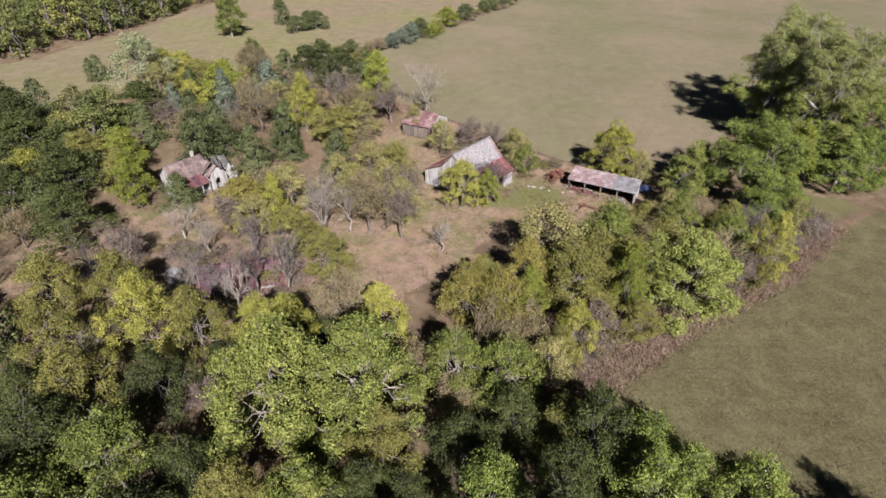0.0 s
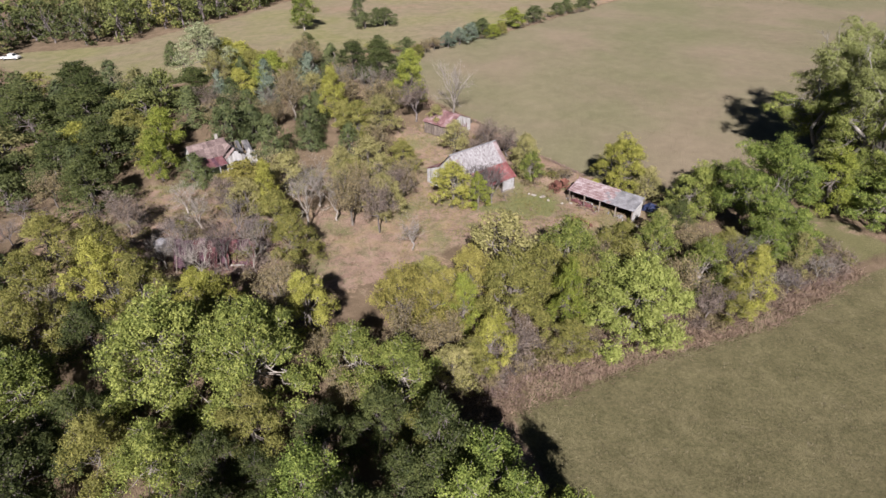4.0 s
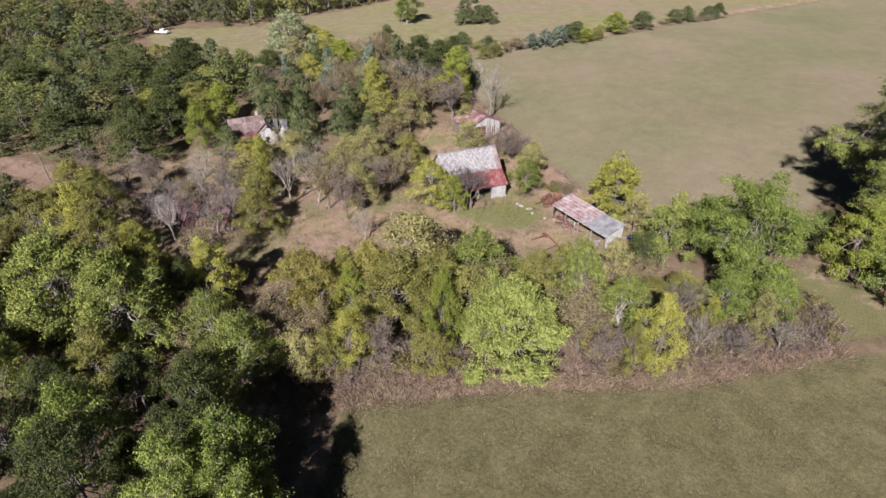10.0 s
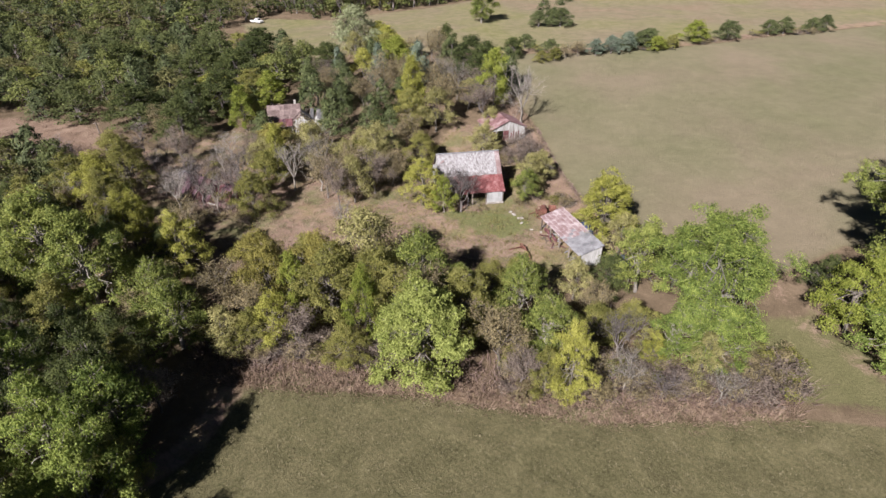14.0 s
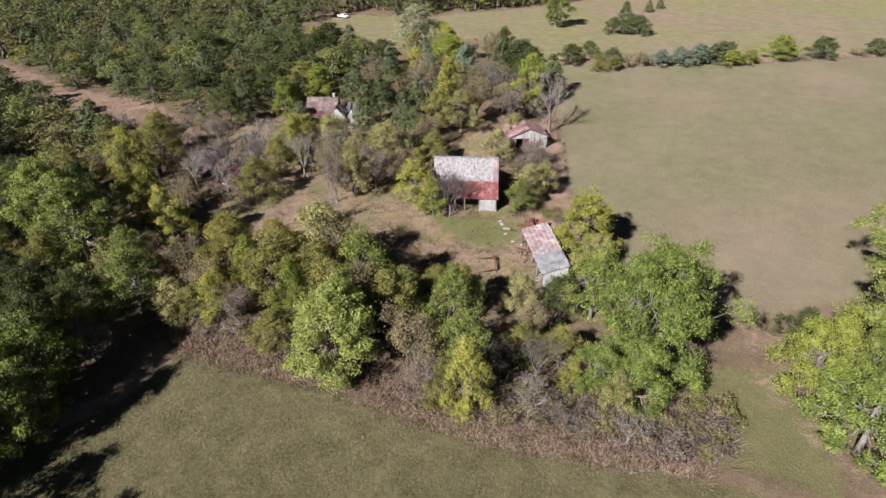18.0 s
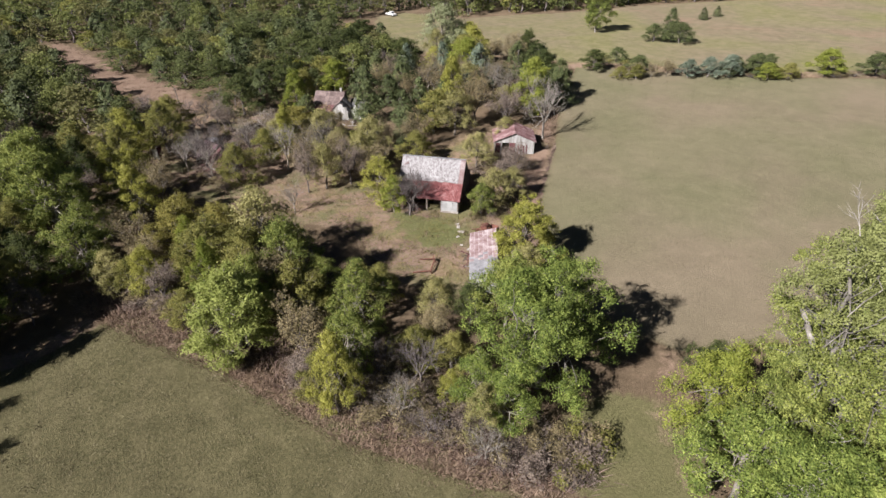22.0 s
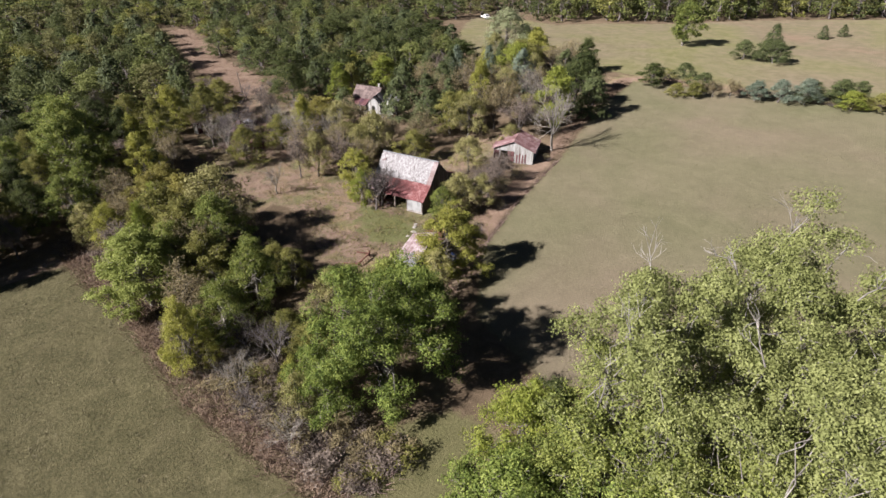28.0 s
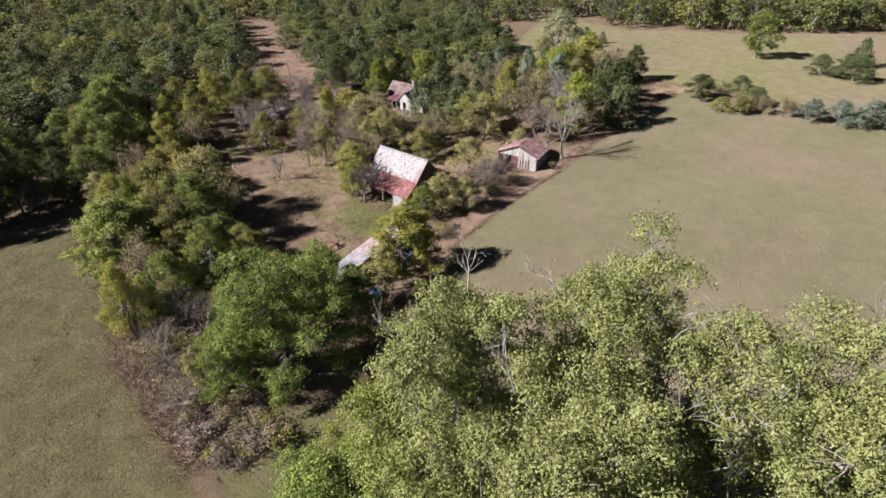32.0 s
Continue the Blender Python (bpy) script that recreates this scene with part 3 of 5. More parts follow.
def thin_tree(seed, leaves=900, leaf=0.3, depth=4):
    """A thinly leaved or bare tree of the same size."""
    rng = np.random.default_rng(seed)
    segs = []
    trunk = limb_path(rng, (0, 0, -0.5), (rng.uniform(-.3, .3), rng.uniform(-.3, .3), 2.6), 0.2, 0.15, 3, 0)
    start = np.array(trunk[-1][1])
    for i in range(5):
        a = i * 1.26 + rng.uniform(-.3, .3)
        branching(rng, start - np.array([0, 0, rng.uniform(0, .7)]), unit(np.array([math.cos(a) * 0.5, math.sin(a) * 0.5, 1.0])), rng.uniform(2.2, 2.9), 0.10, depth, segs, 0.5, 0.16)
    ends = np.array([s[1] for s in segs if s[3] < 0.04])
    sc = np.array([3.6 / (np.percentile(np.hypot(ends[:, 0], ends[:, 1]), 96)), 0, (10 - 2) / (ends[:, 2].max() - 2)])
    fit = lambda p: np.array([p[0] * sc[0], p[1] * sc[0], 2 + (p[2] - 2) * sc[2]]) if p[2] > 2 else np.array([p[0] * sc[0], p[1] * sc[0], p[2]])
    segs = [(fit(s[0]), fit(s[1]), s[2], s[3]) for s in segs]
    ends = np.array([s[1] for s in segs if s[3] < 0.04])
    crown = None
    if leaves:
        idx = rng.integers(0, len(ends), leaves)
        pos = ends[idx] + rng.normal(0, 0.32, (leaves, 3))
        crown = leaf_sprays(rng, pos, np.tile([0, 0, 0.8], (leaves, 1)) + rng.normal(0, .3, (leaves, 3)), leaf, leaf * 0.85)
    return (join(tubes(trunk, 7), tubes(segs, 3)), crown)


def cedar_tree(seed, n=4200, leaf=0.44, bulge=0.62):
    """A dense evergreen, broad at the skirt and ragged at the tip."""
    rng = np.random.default_rng(seed)
    boughs = 190
    hgt = rng.uniform(0, 1, boughs) ** 1.25
    ang = rng.uniform(0, 2 * np.pi, boughs)
    lump = 1 + 0.16 * np.sin(3 * ang + hgt * 9 + seed) + rng.normal(0, 0.10, boughs)
    rad = 3.9 * np.clip(1 - hgt, 0.02, 1) ** bulge * lump
    rad *= np.clip(0.82 + hgt * 3.0, 0, 1)
    tips = np.stack([rad * np.cos(ang), rad * np.sin(ang), 0.35 + hgt * 9.4], 1)
    idx = rng.integers(0, boughs, n)
    t = rng.uniform(0.45, 1.03, (n, 1)) ** 0.7
    root = np.stack([np.zeros(n), np.zeros(n), tips[idx, 2] * 0.94 + 0.5], 1)
    pos = root + (tips[idx] - root) * t + rng.normal(0, 0.26, (n, 3))
    out = unit(np.stack([np.cos(ang[idx]), np.sin(ang[idx]), np.full(n, 0.9)], 1))
    crown = leaf_sprays(rng, pos, out, leaf, leaf * 0.42, 0.35, 0.3)
    trunk = limb_path(rng, (0, 0, -0.4), (0, 0, 9.0), 0.22, 0.03, 5, 0)
    limbs = []
    for k in range(40):
        j = int(rng.integers(0, boughs))
        limbs += limb_path(rng, (0, 0, tips[j, 2] * 0.92 + 0.3), tips[j] * 0.85, 0.05, 0.015, 2, 0)
    return (join(tubes(trunk, 6), tubes(limbs, 3)), crown)


def bush(seed, n=700, leaf=0.26, stems=26):
    rng = np.random.default_rng(seed)
    lobes = [(np.array([rng.uniform(-2.3, 2.3), rng.uniform(-2.3, 2.3), rng.uniform(2.5, 6.5)]), np.array([1.9, 1.9, 2.6])) for _ in range(7)]
    pos, nor = clumps(rng, lobes, 16, max(4, n // 110), 0.6)
    segs = []
    for k in range(stems):
        a = rng.uniform(0, 6.28)
        branching(rng, np.array([rng.uniform(-.8, .8), rng.uniform(-.8, .8), -0.5]), unit(np.array([math.cos(a) * .55, math.sin(a) * .55, 1])), 3.4, 0.07, 2, segs, 0.4, 0.1)
    return (tubes(segs, 3), leaf_sprays(rng, pos, nor, leaf * 1.6, leaf * 1.2))


# ---- kinds of trees ----
KINDS = {
    # kind: form, leaves, bark, name, label
    "green": ("broad", "green", BARK_PALE, "tree", "leafy green tree with a rounded uneven crown"),
    "dark": ("broad", "dark", BARK_DARK, "tree", "dense dark green tree in the woods"),
    "lime": ("broad", "lime", BARK, "tree", "bright lime green tree in full leaf"),
    "bright": ("broad", "bright", BARK_PALE, "tree", "fresh green leafy tree with an uneven crown"),
    "pale": ("tiered", "pale", BARK_PALE, "tree", "broad pale green tree with layered drooping boughs"),
    "yellow": ("broad", "yellow", BARK, "tree", "yellow-green tree turning in autumn"),
    "gold": ("broad", "gold", BARK, "tree", "golden olive tree in autumn leaf"),
    "olive": ("broad", "olive", BARK, "tree", "dull olive green tree with a dense crown"),
    "wheat": ("airy", "wheat", BARK, "tree", "pale straw green tree with an airy crown"),
    "brown": ("thin", "brown", BARK, "tree", "thin brownish tree losing its leaves"),
    "grey": ("thin", "grey", BARK_DARK, "tree", "grey-brown tree with few dry leaves"),
    "bare": ("bare", None, BARK_PALE, "bare_tree", "leafless grey tree with fine bare twigs"),
    "dark_bare": ("bare", None, BARK_DARK, "bare_tree", "dead dark grey tree with tangled bare twigs"),
    "tall_bare": ("tall_bare", None, BARK_PALE, "bare_tree", "tall leafless grey tree beside the small barn"),
    "cedar": ("cedar", "cedar", BARK_DARK, "cedar_tree", "dark green cedar with dense drooping boughs"),
    "silver": ("cedar", "silver", BARK_DARK, "cedar_tree", "blue-grey cedar with silvery tips"),
    "hedge_cedar": ("broad", "cedar", BARK_DARK, "cedar_tree", "low rounded green cedar in the far hedge"),
    "hedge_silver": ("broad", "silver", BARK_DARK, "cedar_tree", "low spreading blue-grey cedar in the far hedge"),
    "willow": ("airy", "willow", BARK_PALE, "tree", "tall silvery green tree with an open crown"),
    "bush": ("bush", "brown", BARK_DARK, "bush", "low brown bush at the field edge"),
    "bramble": ("bush", "grey", BARK_DARK, "bush", "grey-brown bramble bush with bare tangled stems"),
    "weedbush": ("bush", "olive", BARK, "bush", "low olive green bush among dry grass"),
}
FORMS = {
    "broad": lambda s: broad_tree(s, 20, 18, 34, 0.21, 0.31, 1.1, 0.13, bulk=.88, loose=.6),
    "fine": lambda s: broad_tree(s, 24, 19, 40, 0.155, 0.25, 1.15, 0.11, 2, bulk=.8, loose=.62),
    "grand": lambda s: broad_tree(s, 38, 24, 36, 0.14, 0.21, 1.18, 0.12, 4, bulk=.62, loose=.62),
    "airy": lambda s: broad_tree(s, 16, 15, 30, 0.21, 0.36, 1.08, 0.2, 3, bulk=.95),
    "tiered": lambda s: broad_tree(s, 34, 26, 46, 0.15, 0.21, 1.18, 0.07, 1, bulk=.72, loose=.6),
    "thin": lambda s: thin_tree(s, 4600, 0.20, 4),
    "bare": lambda s: thin_tree(s, 0, 0.3, 5),
    "tall_bare": lambda s: thin_tree(s, 0, 0.3, 5),
    "cedar": lambda s: cedar_tree(s),
    "bush": lambda s: bush(s),
    "low_bush": lambda s: bush(s, 380, 0.4, 6),
    "far_broad": lambda s: broad_tree(s, 12, 11, 7, 0.5, 0.36, 1.05, 0.03, -4, loose=.6),
    "mid_cedar": lambda s: cedar_tree(s, 1900, 0.62),
    "mid_broad": lambda s: broad_tree(s, 15, 14, 11, 0.36, 0.36, 1.05, 0.04, -4, loose=.6),
    "far_cedar": lambda s: cedar_tree(s, 900, 0.9),
}
shapes, meshes = {}, {}
# the ground that the buildings take up
planted = [(4.8, 85.9, 6.5), (26.2, 82.3, 4.5), (-3.5, 106.5, 5), (-42.4, 83.9, 5.5), (-38.4, 88.6, 4.5), (-39.0, 79.0, 4.0), (-138.5, 139.0, 5.0), (-35.5, 84.0, 4.5), (-29.5, 82.5, 3.5), (-23.5, 82.0, 3.5), (-27.0, 58.4, 5.0), (-21, 52.5, 3.4), (-26, 51.5, 3.4), (22.6, 75.8, 2.5), (19.3, 87.3, 2.5)]
dice = random.Random(11)


def tree_meshes(kind, form, variant):
    """Meshes of one kind and variant, built when first asked for."""
    key = (kind, form, variant)
    if key not in meshes:
        if (form, variant) not in shapes:
            shapes[form, variant] = FORMS[form](100 + variant * 17 + len(form) * 3)
        _, leaf, bark, _, _ = KINDS[kind]
        wood, crown = shapes[form, variant]
        meshes[key] = [mesh_from(n, *data, [mat], smooth=n != "crown") if data is not None and mat else None
                       for n, data, mat in (("trunk", wood, bark), ("crown", crown, LEAF.get(leaf)))]
    return meshes[key]


def plant(kind, x, y, h, r, group=""):
    form, leaf, bark, name, label = KINDS[kind]
    if form == "broad" and (y < 62 and x > -50 or x > -12 and y < 105) or kind == "green" and x > 40:
        form = "grand" if r > 4.6 else "fine"
    variant = dice.randrange(3)
    m = pose(x, y, height(x, y), 0, 0, dice.uniform(0, 360)) @ Matrix.Diagonal((r / 4.0, r / 4.0, h / 10.0, 1))
    t = thing(name, m, label, "bush" if name == "bush" else "tree", group)
    for n, me in zip(("trunk", "crown"), tree_meshes(kind, form, variant)):
        if me is not None:
            part(n, me, t)
    planted.append((x, y, r))
    return t


class Woodland:
    """Woods too dense to count: crowns and trunks of many trees joined into one growth."""

    def __init__(self):
        self.verts, self.faces, self.ids, self.mats, self.count = [], [], [], [], 0

    def add(self, kind, x, y, h, r, rough_form):
        form, leaf, bark, _, _ = KINDS[kind]
        form = "low_bush" if form == "bush" else {"cedar": "far_cedar"}.get(form, "far_broad") if rough_form else ("mid_cedar" if form == "cedar" else "mid_broad")
        v = dice.randrange(3)
        tree_meshes(kind, form, v)
        a = dice.uniform(0, 6.28)
        for (vv, ff), mat in zip(shapes[form, v], (BARK_DARK, (FAR_LEAF if form in ("far_broad", "far_cedar", "mid_broad", "mid_cedar") else LEAF).get(leaf, LEAF.get(leaf)))):
            if mat is None:
                continue
            if mat not in self.mats:
                self.mats.append(mat)
            w = np.stack([(vv[:, 0] * math.cos(a) - vv[:, 1] * math.sin(a)) * r / 4 + x, (vv[:, 0] * math.sin(a) + vv[:, 1] * math.cos(a)) * r / 4 + y, vv[:, 2] * h / 10 + height(x, y)], 1)
            if ff.shape[1] == 4:
                ff = np.concatenate([ff[:, [0, 1, 2]], ff[:, [0, 2, 3]]])
            self.verts.append(w)
            self.faces.append(ff + self.count)
            self.ids.append(np.full(len(ff), self.mats.index(mat)))
            self.count += len(w)
        planted.append((x, y, r))

    def make(self, name, label):
        me = mesh_from(name, np.concatenate(self.verts), np.concatenate(self.faces), self.mats, np.concatenate(self.ids))
        return tagged(new(name, me), label, "woods", kind="stuff")


# ---- buildings ----
def box_mesh(name, sx, sy, sz, mat, bevel=0.0):
    """A box centred on its base, with softened edges."""
    bm = bmesh.new()
    bmesh.ops.create_cube(bm, size=1.0)
    bmesh.ops.scale(bm, vec=(sx, sy, sz), verts=bm.verts)
    bmesh.ops.translate(bm, vec=(0, 0, sz / 2), verts=bm.verts)
    if bevel:
        bmesh.ops.bevel(bm, geom=bm.edges[:], offset=bevel, segments=1, affect="EDGES")
    me = bpy.data.meshes.new(name)
    bm.to_mesh(me)
    bm.free()
    me.materials.append(mat)
    return me


def frame_from(o, ex, ey):
    """A pose with its origin at o, x along ex and y along ey."""
    ex = Vector(ex).normalized()
    ez = ex.cross(Vector(ey)).normalized()
    ey = ez.cross(ex)
    m = Matrix((ex, ey, ez)).transposed().to_4x4()
    m.translation = Vector(o)
    return m


def sheet_mesh(w, l, mat, ribs=4):
    """A corrugated roofing sheet, w wide along x and l long along y, with real ribs and a thin edge."""
    n = ribs * 4
    xs = np.linspace(0, w, n + 1)
    zs = 0.022 * np.cos(np.linspace(0, ribs * 2 * np.pi, n + 1)) + 0.022
    v = []
    for y in (0, l):
        v += [(x, y, z) for x, z in zip(xs, zs)]
    for y in (0, l):
        v += [(x, y, z - 0.012) for x, z in zip(xs, zs)]
    k = n + 1
    f = []
    for i in range(n):
        f.append((i, i + 1, k + i + 1, k + i))
        f.append((2 * k + i, 3 * k + i, 3 * k + i + 1, 2 * k + i + 1))
    f += [(0, k, 3 * k, 2 * k), (n, 2 * k + n, 3 * k + n, k + n)]
    return mesh_from("roof_sheet", v, f, [mat], smooth=False)


def roof_slope(parent, a, b, down, mats, sheet=0.8, rng=None, gaps=(), rows=1):
    """Sheets laid from a to b along the upper edge, running down by the vector given."""
    a, b, down = Vector(a), Vector(b), Vector(down)
    n = max(1, round((b - a).length / sheet))
    w = (b - a).length / n
    cache = [sheet_mesh(w + 0.05, down.length / rows + (0.1 if rows > 1 else 0), m) for m in mats]
    roof = new("roof")
    roof.parent = parent
    for i in range(n):
        if i in gaps:
            continue
        t = i / n
        for k in range(rows):
            me = cache[0] if rng is None else cache[rng(t)]
            o = a + (b - a) * t + down * (k / rows) + Vector((0, 0, 0.008 * (i % 2) + 0.02 * (rows - 1 - k)))
            part("roof_sheet", me, roof, frame_from(o, b - a, down) @ pose(0, dice.uniform(-0.03, 0.05), 0, dice.uniform(-0.15, 0.15), dice.uniform(-0.15, 0.15), dice.uniform(-0.2, 0.2)))
    return roof


def board_wall(parent, a, b, z0, top, mat, step=0.34, thick=0.05, opening=None, ragged=0.0, name="wall"):
    """Upright boards from a to b; top gives each board's height at its share of the way."""
    a, b = Vector((*a, 0)), Vector((*b, 0))
    n = max(1, round((b - a).length / step))
    w = (b - a).length / n
    wall = new(name)
    wall.parent = parent
    made = {}
    for i in range(n):
        t = (i + 0.5) / n
        lo, hi = z0, top(t)
        if opening and opening[0] < t < opening[1]:
            lo = opening[2]
        hi -= dice.uniform(0, ragged)
        if hi - lo < 0.15:
            continue
        hh = round((hi - lo) * 20) / 20
        if hh not in made:
            made[hh] = box_mesh("board", w - 0.012, thick, hh, mat, 0.008)
        o = a + (b - a) * t
        part("board", made[hh], wall, frame_from((o.x, o.y, lo), b - a, (0, 0, 1)) @ pose(0, 0, dice.uniform(-0.008, 0.008), -90, 0, 0))
    return wall


def beam(parent, a, b, w, mat, name="beam"):
    a, b = Vector(a), Vector(b)
    me = box_mesh(name, w, w, (b - a).length, mat, w * 0.08)
    d = (b - a).normalized()
    side = Vector((1, 0, 0)) if abs(d.x) < 0.9 else Vector((0, 1, 0))
    ex = d.cross(side).normalized()
    m = Matrix((ex, d.cross(ex), d)).transposed().to_4x4()
    m.translation = a
    return part(name, me, parent, m)


def gable_top(z_eave, z_ridge):
    return lambda t: z_eave + (z_ridge - z_eave) * (1 - abs(2 * t - 1))


def big_barn():
    x, y = 4.78, 85.9
    zg = height(x, y)
    b = thing("barn", pose(x, y, zg, 0, 0, 50.8), "old barn with bleached and red rusty tin roof and open lean-to", "barn")
    H = 6.75                      # ridge
    se1, se2 = (-2.6, 4.05), (-5.3, 2.2)
    nw1, nw2 = (2.6, 4.15), (6.4, 2.5)
    L = 5.05
    up = lambda t: 0 if dice.random() < 0.75 else 1
    roof_slope(b, (-L, 0, H), (L, 0, H), (0, se1[0] - 0.1, se1[1] - H), [WHITE_TIN, PINK_TIN], 0.8, lambda t: 1 if t > 0.91 else 0, rows=2)
    roof_slope(b, (-L, se1[0], se1[1] - 0.06), (L, se1[0], se1[1] - 0.06), (0, se2[0] - se1[0], se2[1] - se1[1]), [RED_TIN, PINK_TIN], 0.8, lambda t: 0 if t > 0.12 else 1, (2,))
    roof_slope(b, (L, 0, H), (-L, 0, H), (0, nw1[0] + 0.1, nw1[1] - H), [WHITE_TIN, PINK_TIN], 0.8, up, rows=3)
    roof_slope(b, (L, nw1[0], nw1[1] - 0.06), (-L, nw1[0], nw1[1] - 0.06), (0, nw2[0] - nw1[0], nw2[1] - nw1[1]), [RED_TIN, PINK_TIN], 0.8, lambda t: 0 if dice.random() < 0.85 else 1)
    part("ridge_cap", box_mesh("ridge_cap", 2 * L + 0.1, 0.32, 0.05, GREY_TIN, 0.015), b, pose(0, 0, H + 0.03))
    core = lambda t: 3.95 + (H - 0.12 - 3.95) * (1 - abs(2 * t - 1))
    for sx in (-L + 0.25, L - 0.25):
        board_wall(b, (sx, -2.6), (sx, 2.6), 0.0, core, WHITE_BOARD if sx < 0 else OLD_WOOD, 0.3, opening=(0.3, 0.62, 2.5) if sx < 0 else None)
        board_wall(b, (sx, 2.7), (sx, 6.1), 0.0, lambda t: 4.0 + (2.5 - 4.0) * t - 0.1, WHITE_BOARD if sx < 0 else OLD_WOOD, 0.34)
    board_wall(b, (L - 0.25, -5.0), (L - 0.25, -2.7), 0.0, lambda t: 2.25 + 1.55 * t, OLD_WOOD, 0.3)
    # white panelled bay at the end of the lean-to
    board_wall(b, (2.15, -5.1), (L - 0.2, -5.1), 0.25, lambda t: 2.2, PANEL, 0.95, 0.06)
    part("stone_footing", box_mesh("stone_footing", 2.8, 0.3, 0.28, STONE, 0.04), b, pose(3.5, -5.1, 0))
    board_wall(b, (-L + 0.3, -2.62), (L - 0.3, -2.62), 0.0, lambda t: 3.9, OLD_WOOD, 0.4, opening=(0.15, 0.55, 2.4))
    board_wall(b, (-L + 0.3, 6.1), (L - 0.3, 6.1), 0.0, lambda t: 2.45, OLD_WOOD, 0.4)
    for px in (-4.7, -2.4, -0.1, 2.1, 4.75):
        beam(b, (px, -5.05, -0.2), (px, -5.05, 2.2), 0.17, OLD_WOOD, "post")
        beam(b, (px, -5.1, 2.12), (px, -2.6, 3.9), 0.12, OLD_WOOD, "rafter")
    beam(b, (-L, -5.05, 2.1), (L, -5.05, 2.1), 0.15, OLD_WOOD)
    # a loose sheet hanging from the gable
    part("loose_sheet", sheet_mesh(0.8, 1.5, PINK_TIN), b, pose(-4.6, -1.2, 5.6, 25, -20, 10))
    return b


def debris_pile(x, y, spread, n, mats, label, zrot=0, longest=2.4):
    """Fallen boards and bent tin, lying across one another."""
    t = thing("debris_pile", pose(x, y, height(x, y), 0, 0, zrot), label, "debris")
    for i in range(n):
        l = dice.uniform(0.6, longest)
        me = box_mesh("plank", l, dice.uniform(0.10, 0.26), 0.045, dice.choice(mats), 0.008)
        part("plank", me, t, pose(dice.gauss(0, spread), dice.gauss(0, spread * 0.6), 0.04 + 0.018 * i % 0.5, dice.uniform(-14, 14), dice.uniform(-16, 16), dice.uniform(0, 360)))
    return t


def open_shed():
    x, y = 26.2, 82.3
    zg = height(x, y)
    s = thing("open_shed", pose(x, y, zg, 0, 0, -30.3), "long open-fronted shed with pinkish grey tin roof", "shed")
    L, D, HB, HF = 5.55, 1.75, 2.95, 2.1
    roof_slope(s, (L, D, HB), (-L, D, HB), (0, -2 * D, HF - HB), [SHED_TIN, GREY_TIN], 0.56, lambda t: 1 if t < 0.34 else (0 if dice.random() < 0.94 else 1), rows=6)
    board_wall(s, (-L + 0.2, D - 0.15), (L - 0.2, D - 0.15), 0, lambda t: HB - 0.12, OLD_WOOD, 0.36)
    board_wall(s, (L - 0.2, -D + 0.2), (L - 0.2, D - 0.2), 0, lambda t: HF + (HB - HF) * t - 0.12, WHITE_BOARD, 0.5)
    board_wall(s, (-L + 0.2, -D + 1.2), (-L + 0.2, D - 0.2), 0, lambda t: HF + 0.3 + 0.45 * t - 0.12, OLD_WOOD, 0.36, ragged=0.5)
    for i in range(5):
        px = -L + 0.25 + i * (2 * L - 0.5) / 4
        beam(s, (px, -D + 0.15, -0.2), (px, -D + 0.15, HF - 0.02), 0.15, OLD_WOOD, "post")
        beam(s, (px, -D, HF - 0.09), (px, D, HB - 0.09), 0.1, OLD_WOOD, "rafter")
    beam(s, (-L, -D + 0.15, HF - 0.1), (L, -D + 0.15, HF - 0.1), 0.13, OLD_WOOD)
    board_wall(s, (-L + 0.5, -D + 0.5), (-1.2, -D + 0.5), 0, lambda t: 0.75, RED_WOOD, 0.4, ragged=0.3, name="manger")
    return s


def rear_barn():
    x, y = -3.5, 106.5
    zg = height(x, y)
    b = thing("small_barn", pose(x, y, zg, 0, 0, -30), "small weathered barn with rusty red roof and open doorway", "barn")
    L, W, HE, HR = 3.0, 3.55, 2.45, 4.0
    mats = [FADED_TIN]
    pick = lambda t: 0
    roof_slope(b, (L + .25, 0, HR), (-L - .25, 0, HR), (0, W + 0.35, HE - HR - 0.12), mats, 0.72, pick)
    roof_slope(b, (-L - .25, 0, HR), (L + .25, 0, HR), (0, -W - 0.35, HE - HR - 0.12), mats, 0.72, pick)
    board_wall(b, (L, -W), (L, W), 0, gable_top(HE - 0.1, HR - 0.1), WHITE_BOARD, 0.32, opening=(0.16, 0.38, 2.1))
    board_wall(b, (-L, -W), (-L, W), 0, gable_top(HE - 0.1, HR - 0.1), OLD_WOOD, 0.32)
    board_wall(b, (-L, W - 0.02), (L, W - 0.02), 0, lambda t: HE - 0.15, GREY_TIN, 0.5)
    board_wall(b, (-L, -W + 0.02), (L, -W + 0.02), 0, lambda t: HE - 0.15, OLD_WOOD, 0.34)
    for yy, w in ((-3.0, 0.9), (-0.4, 1.1)):
        d = part("door", box_mesh("door", 0.05, w, 2.0, RED_WOOD, 0.01), b, pose(L + 0.08, yy, 0.1))
        part("door_brace", box_mesh("door_brace", 0.03, w, 0.14, OLD_WOOD, 0.01), d, pose(0.045, 0, 0.9))
    for k in range(4):
        part("patch_board", box_mesh("patch_board", 0.04, 0.24, 1.5 + 0.2 * (k % 2), RED_WOOD, 0.008), b, pose(L + 0.06, 0.7 + 0.5 * k, 0.1))
    return b


